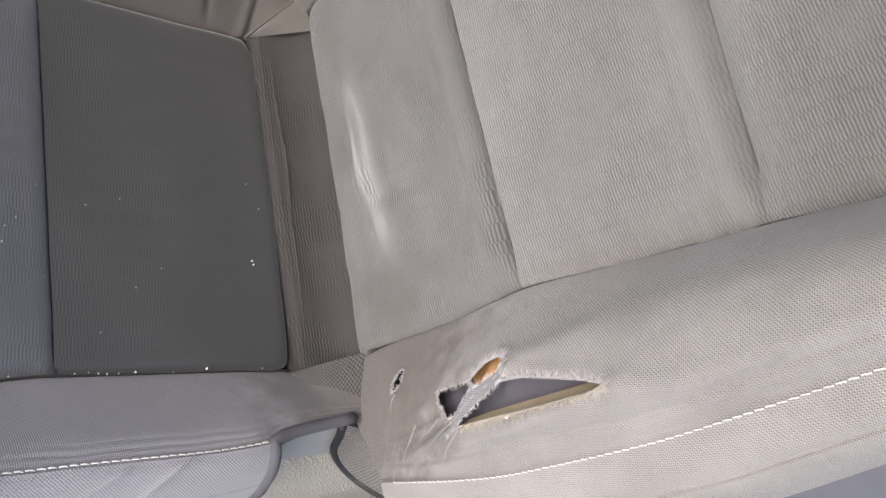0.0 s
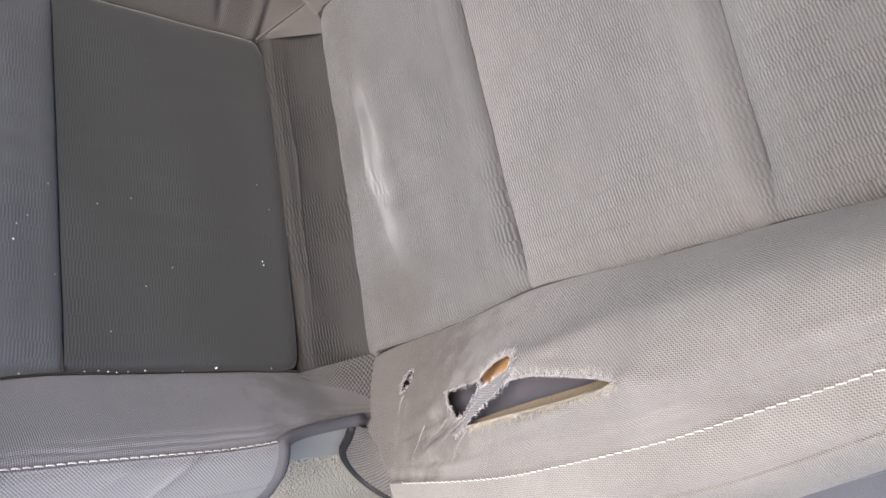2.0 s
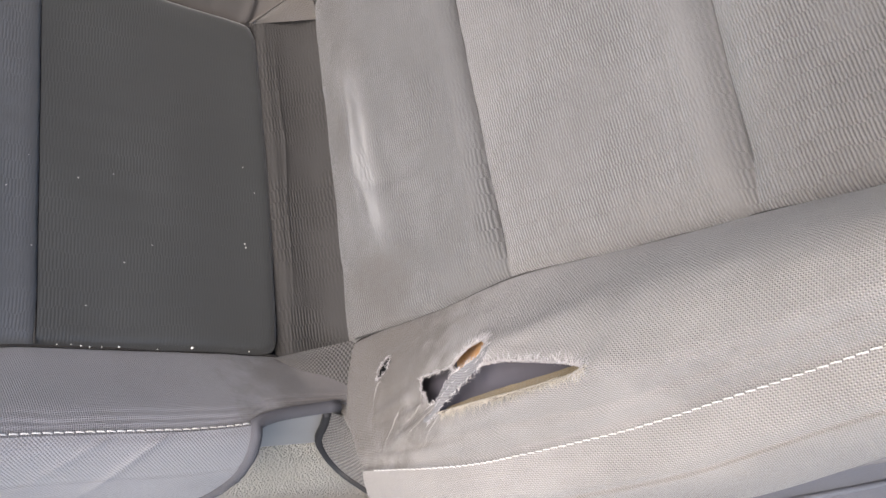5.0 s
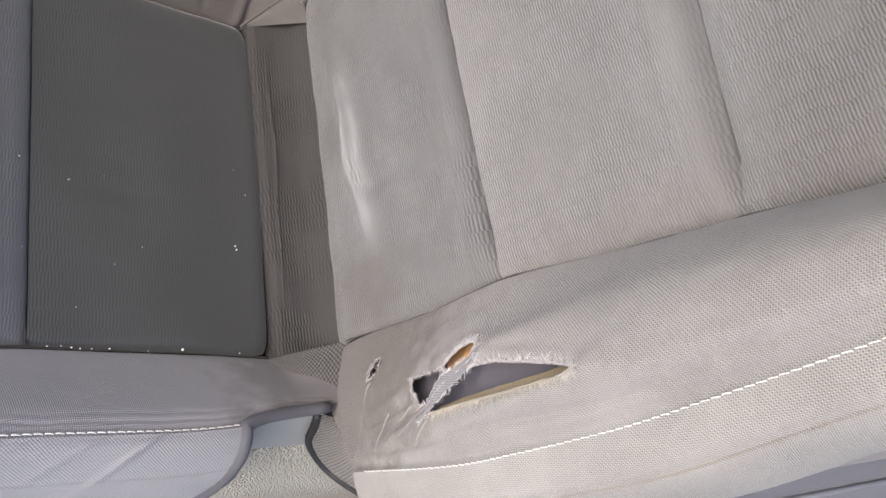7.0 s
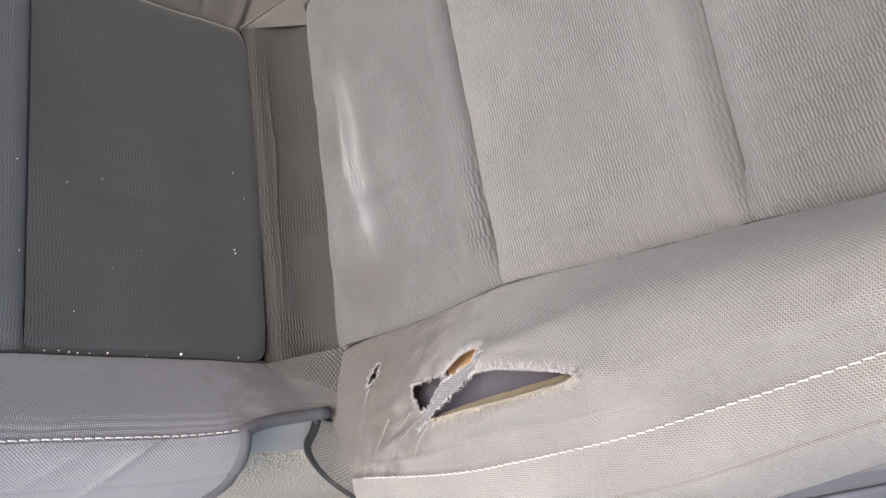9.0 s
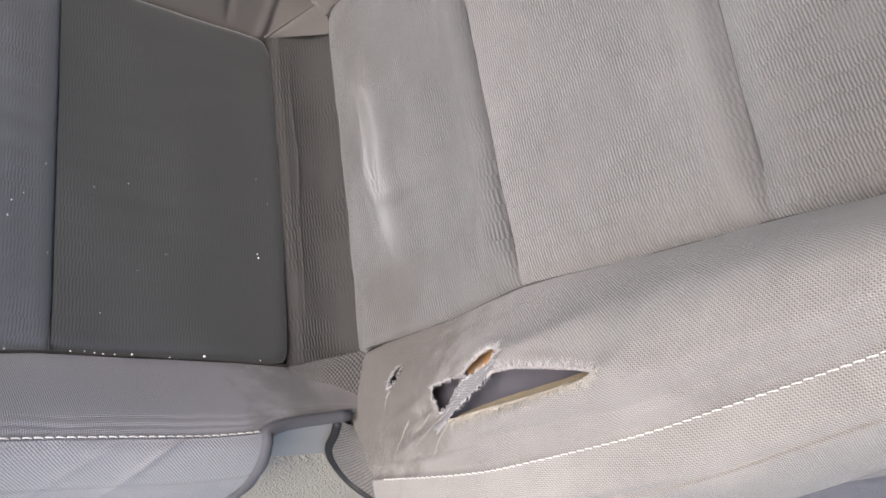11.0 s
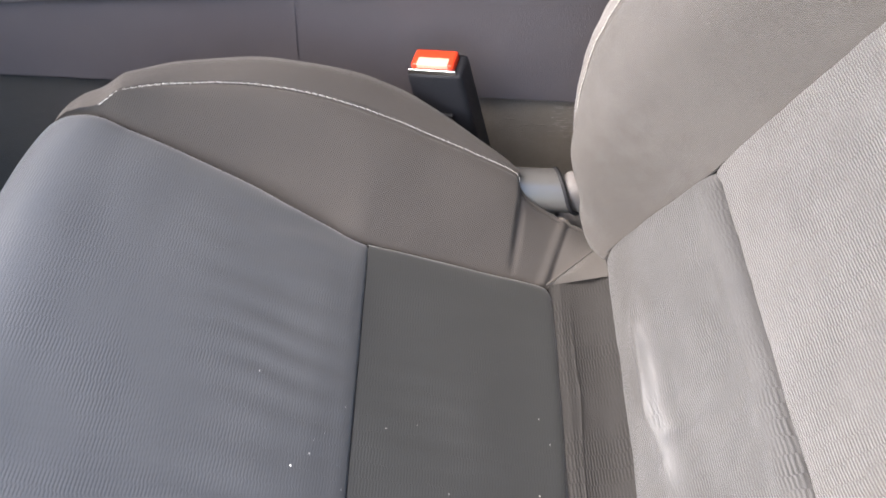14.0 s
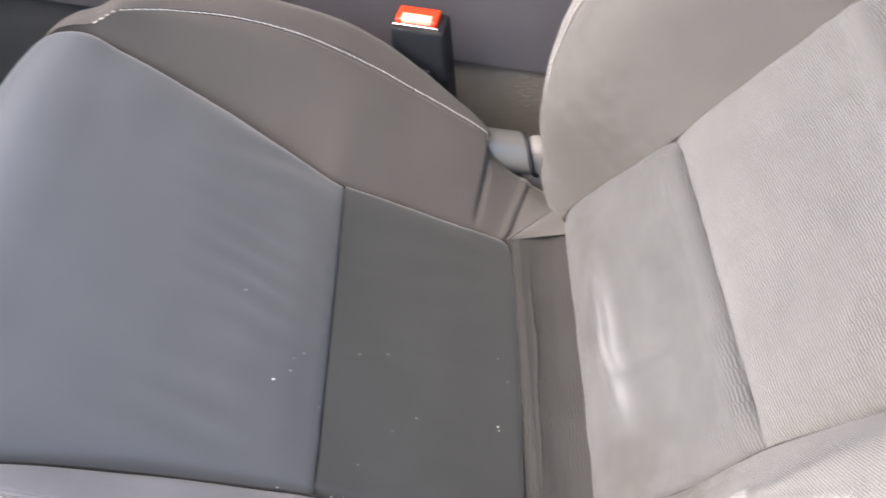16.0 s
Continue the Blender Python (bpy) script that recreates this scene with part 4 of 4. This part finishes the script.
# ---- inner bracket beside the cushion ----
xs = np.linspace(-0.06, 0.009, 20)
K = spline([np.stack([xs, 0 * xs + a, 0 * xs + b], -1) for a, b in ((0.246, 0.004), (0.235, 0.010), (0.229, 0.024), (0.238, 0.042), (0.252, 0.048), (0.266, 0.040), (0.272, 0.012), (0.274, -0.05))], 8)
k = np.linspace(1, 0, K.shape[1])[None, :]
K[..., 0] += np.linspace(0, 1, len(K))[:, None] ** 3 * (0.032 * np.clip(k - 0.35, 0, 1) ** 1.5 * 2 - 0.004)
grid("bracket", K, bracket_silver, seat, "satin grey recliner bracket beside the cushion")
tubes("bracket_edge", [K[-1]], 0.0022, black_rubber, seat, "dark end of the bracket", 8)
part("recliner_pin", box_bm(0.012, 0.075, 0.236, 0.264, -0.02, 0.046, 0.012, 4), leather, seat, "grey leatherette cover of the recliner pin")

# ---- outer face of the backrest: airbag tag, belt guide ----

def side_frame(u, w, y, turn, lean=0):
    """Axes on the outer side: x up along the backrest, y towards the front, z outward."""
    m = Matrix((Vector((math.sin(TA), 0, math.cos(TA))), Vector((-math.cos(TA), 0, math.sin(TA))), Vector((0, -1, 0)))).transposed().to_4x4()
    return Matrix.Translation(BK(u, y, w)) @ m @ pose(0, 0, 0, lean, 0, turn)


tagp = part("airbag_tag", box_bm(-0.024, 0.024, -0.009, 0.009, -0.001, 0.0012, 0.0006, 1), tag_grey, seat, "small grey cloth tag with white lettering")
tagp.matrix_local = side_frame(0.475, 0.028, -0.2885, 7, -8)
txt = bpy.data.curves.new("lettering", "FONT")
txt.body, txt.size, txt.align_x, txt.align_y, txt.extrude = "AIRBAG", 0.0105, "CENTER", "CENTER", 0.0003
tmp = new("lettering_source", txt)
bpy.context.view_layer.update()
me = bpy.data.meshes.new_from_object(tmp.evaluated_get(bpy.context.evaluated_depsgraph_get()))
bpy.data.objects.remove(tmp)
letters = link_mesh("lettering", me, thread, tagp, "white printed lettering")
letters.matrix_local = pose(0, 0, 0.0015)


def disc_bm(r, h, hole=0.0, n=32):
    bm = bmesh.new()
    prof = [(r, 0), (r, h * 0.6), (r * 0.9, h), (max(hole, 0.0001), h), (max(hole, 0.0001), 0)]
    rings = [[bm.verts.new((a * math.cos(2 * math.pi * i / n), a * math.sin(2 * math.pi * i / n), b)) for i in range(n)] for a, b in prof]
    for a, b in zip(rings, rings[1:]):
        for i in range(n):
            bm.faces.new((a[i], a[(i + 1) % n], b[(i + 1) % n], b[i]))
    return bm


sock = part("stud_socket", disc_bm(0.0095, 0.004), chrome, seat, "silver press stud socket")
sock.matrix_local = side_frame(0.545, 0.055, -0.2765, 0, -35)
part("green_ring", disc_bm(0.0085, 0.0055, 0.0045), green_plastic, sock, "green plastic ring")
bmst = bmesh.new()
outline = [(-0.017 * math.cos(a), 0.017 * math.sin(a)) for a in np.linspace(-math.pi / 2, math.pi / 2, 21)] + [(0.03, 0.019), (0.085, 0.021), (0.085, -0.021), (0.03, -0.019)]
lo = [bmst.verts.new((x, y, 0)) for x, y in outline]
hi = [bmst.verts.new((x, y, 0.0035)) for x, y in outline]
bmst.faces.new(lo[::-1])
bmst.faces.new(hi)
for i in range(len(lo)):
    k2 = (i + 1) % len(lo)
    bmst.faces.new((lo[i], lo[k2], hi[k2], hi[i]))
bmesh.ops.bevel(bmst, geom=[e for e in bmst.edges if e.verts[0].co.z > 0.003 and e.verts[1].co.z > 0.003], offset=0.001, segments=2, affect="EDGES")
strap = part("belt_guide_strap", bmst, leather, seat, "grey leatherette belt guide strap", smooth=False)
strap.matrix_local = side_frame(0.525, 0.028, -0.2905, 30, -12)
edge = [(x * 0.94, y * 0.90, 0.0036) for x, y in outline[22::-1]]
tubes("strap_edge", [edge], 0.0008, thread, strap, "pale stitched rim of the strap", 6)
stud = part("press_stud", disc_bm(0.0085, 0.005, 0.002), chrome, strap, "shiny press stud")
stud.matrix_local = pose(0, 0, 0.003)

# ---- surroundings ----
part("console_wall", box_bm(-1.1, 0.7, 0.36, 0.42, 0.046, 0.34, 0.0012), console_dark, smooth=False)
part("joint_rib", box_bm(-0.2572, -0.2560, 0.3594, 0.361, 0.05, 0.19, 0.0002, 1), console_dark, bpy.data.objects["console_wall"], "thin raised joint on the console", smooth=False)
tubes("ledge", [[(-0.70, 0.359, 0.124), (-0.45, 0.359, 0.148), (-0.32, 0.359, 0.159), (0.2, 0.359, 0.203)]], 0.0032, console_dark, bpy.data.objects["console_wall"], "rounded ledge along the console", 10)
tagged(bpy.data.objects["console_wall"], "dark plastic side of the centre console", "console", kind="structure")
# front stretch of the tunnel carpet, in a darker grey
part("tunnel_carpet_front", box_bm(-1.1, -0.42, 0.367, 0.43, -0.32, 0.048, 0.004), fibrous("dark_grey_carpet", (0.105, 0.10, 0.096), 900, 0.003))
tagged(bpy.data.objects["tunnel_carpet_front"], "dark grey front stretch of the tunnel carpet", "carpet", kind="structure")
part("tunnel_carpet", box_bm(-0.42, 0.7, 0.366, 0.43, -0.32, 0.048, 0.004), carpet_brown)
tagged(bpy.data.objects["tunnel_carpet"], "worn brown carpet on the tunnel", "carpet", kind="structure")
tubes("edge_binding", [[(-0.42, 0.3655, 0.0465), (0.0, 0.3655, 0.0465), (0.7, 0.3655, 0.0465)]], 0.0013, fibrous("pale_carpet_edge", (0.36, 0.33, 0.295), 1500, 0.0006), bpy.data.objects["tunnel_carpet"], "pale worn edge of the carpet", 6)
scuffs = []
for _ in range(60):
    sx, sz, sl = rng.uniform(0.010, 0.05), rng.uniform(-0.01, 0.036), rng.uniform(0.003, 0.010)
    scuffs.append([(sx + sl * q, 0.3658 - 0.0005 * math.sin(q * 3), sz + 0.15 * sl * q + 0.0006 * math.sin(q * 9)) for q in (0, 0.35, 0.7, 1)])
tagged(tubes("scuff_fibre", scuffs, 0.0003, fibrous("pale_scuffed_fibre", (0.40, 0.365, 0.33), 2500, 0.0003), bpy.data.objects["tunnel_carpet"], "pale scuffed fibres on the carpet", 4, True), kind="stuff")
part("floor", box_bm(-1.3, 1.3, -0.42, 0.44, -0.36, -0.31, 0.004), carpet_black)
tagged(bpy.data.objects["floor"], "black carpeted car floor", "floor", kind="structure")
part("door_sill", box_bm(-1.3, 1.3, -0.62, -0.335, -0.36, -0.17, 0.03, 4), sill_grey)
tagged(bpy.data.objects["door_sill"], "grey plastic door sill", "sill", kind="structure")
part("pillar_trim", box_bm(0.26, 1.3, -0.62, -0.258, -0.36, -0.168, 0.025, 4), sill_grey)
tubes("trim_ridge", [[(0.30, -0.321, -0.168), (0.7, -0.311, -0.168), (1.2, -0.297, -0.168)]], 0.004, sill_grey, bpy.data.objects["pillar_trim"], "raised bead along the trim", 8)
tagged(bpy.data.objects["pillar_trim"], "smooth grey plastic trim at the foot of the door pillar", "trim", kind="structure")
# roof out of view, its edges placed to cut light from above
part("ceiling", box_bm(-0.30, 1.3, -0.34, 1.1, 0.93, 0.97, 0.01), roof_cloth)
tagged(bpy.data.objects["ceiling"], "unseen pale car roof lining, cuts light from above", "ceiling", kind="structure")
# unseen block added to hold back low skylight from the front
part("wall_front", box_bm(-1.3, -0.85, -0.42, 1.1, -0.36, 0.42, 0.05, 4), console_dark)
tagged(bpy.data.objects["wall_front"], "unseen dark plastic block at the cabin front, cuts low light", "wall", kind="structure")
part("wall_rear", box_bm(1.26, 1.3, -0.30, 1.1, -0.36, 0.93, 0.01), console_dark)
tagged(bpy.data.objects["wall_rear"], "dark rear end of the cabin", "wall", kind="structure")
part("pillar_far", box_bm(0.08, 0.20, 1.06, 1.1, 0.36, 0.93, 0.01), roof_cloth)
tagged(bpy.data.objects["pillar_far"], "pale roof pillar by the far door", "pillar", kind="structure")
part("wall_far", box_bm(-1.3, 1.3, 1.1, 1.14, -0.36, 0.36, 0.01), console_dark)
tagged(bpy.data.objects["wall_far"], "dark far door trim", "wall", kind="structure")
part("ground", box_bm(-40, 40, -40, 40, -0.75, -0.7, 0), fibrous("asphalt", (0.14, 0.138, 0.135), 120, 0.004))
tagged(bpy.data.objects["ground"], "grey asphalt ground beside the car", "ground", kind="structure")

# ---- belt buckle ----
buckle = thing("seat_belt_buckle", "black seat belt buckle with a red release button", "seat belt buckle")
buckle.matrix_world = Matrix.Translation((-0.1055, 0.3135, 0.0745)) @ pose(0, 0, 0, 8, -12, -16) @ Matrix.Scale(1.06, 4)
housing = box_bm(-0.0245, 0.0275, -0.015, 0.015, -0.075, 0.054, 0.006, 3)
for v in housing.verts:
    k = (v.co.z + 0.075) / 0.129
    v.co.x *= 1.10 - 0.10 * k
    v.co.y *= 1.05 - 0.10 * k
part("housing", housing, buckle_black, buckle, "black plastic housing")
part("button", box_bm(-0.0195, 0.0205, -0.0105, 0.010, 0.050, 0.061, 0.003, 3), red_plastic, buckle, "red release button")
# separate pale piece holds the painted reflection
part("button_face", box_bm(-0.0135, 0.0155, -0.0109, -0.0015, 0.057, 0.0622, 0.0012, 2), pale_plastic, buckle, "pale face of the button, sun reflection painted in")
part("trim_strip", box_bm(-0.0215, 0.0225, -0.0130, -0.0108, 0.050, 0.0572, 0.0008, 2), chrome, buckle, "thin silver strip before the button")
for z in (0.004, -0.010):
    part("grip_ridge", box_bm(-0.010, 0.012, -0.0178, -0.0145, z - 0.002, z + 0.002, 0.0012, 2), buckle_black, buckle, "raised grip ridge on the housing")

# ---- crumbs on the cushion ----
SPOTS = [(0.2265, -0.0732, 1.5), (0.2137, -0.0603, 0.9), (0.2593, -0.0062, 0.8), (0.204, -0.0416, 0.6), (0.2117, -0.0494, 0.6), (0.1859, -0.0799, 0.6), (0.1892, -0.0145, 0.5),
         (0.0231, 0.0083, 0.7), (0.0143, -0.0133, 0.7), (0.0264, -0.0597, 1.0), (0.0256, -0.0628, 1.0), (0.130, -0.017, 0.6), (0.155, -0.0243, 0.7), (0.103, -0.0705, 0.6), (0.1234, -0.0856, 0.6),
         (0.1498, -0.1189, 0.7)]
SEAM_SPOTS = [(0.209, -0.1464, 1.6), (0.0741, -0.1462, 1.6), (0.168, -0.1466, 0.9), (0.159, -0.1462, 0.8), (0.1525, -0.147, 1.0), (0.1468, -0.1476, 1.0), (0.139, -0.1475, 0.8), (0.127, -0.147, 1.1), (0.1, -0.148, 0.7), (0.029, -0.1475, 0.8)]
bmc = bmesh.new()
for s0, y0, size in SPOTS + SEAM_SPOTS:
    sheet = REAR if s0 < 0.181 else FRONT
    w0 = sheet[2][np.argmin((sheet[0] - s0) ** 2 + (sheet[1] - y0) ** 2)] + 0.0004 if y0 > -0.14 else 0.0035
    place = CU(s0, y0, w0)
    m = Matrix.Translation(place) @ Euler((rng.random() * 3, rng.random() * 3, rng.random() * 3)).to_matrix().to_4x4() @ Matrix.Diagonal((0.0008 * size, 0.0006 * size, 0.0006 * size, 1))
    bmesh.ops.create_icosphere(bmc, subdivisions=1, radius=1.0, matrix=m)
tagged(part("crumbs", bmc, crumb_white), "small white crumbs scattered on the seat cushion", "crumbs", kind="stuff")
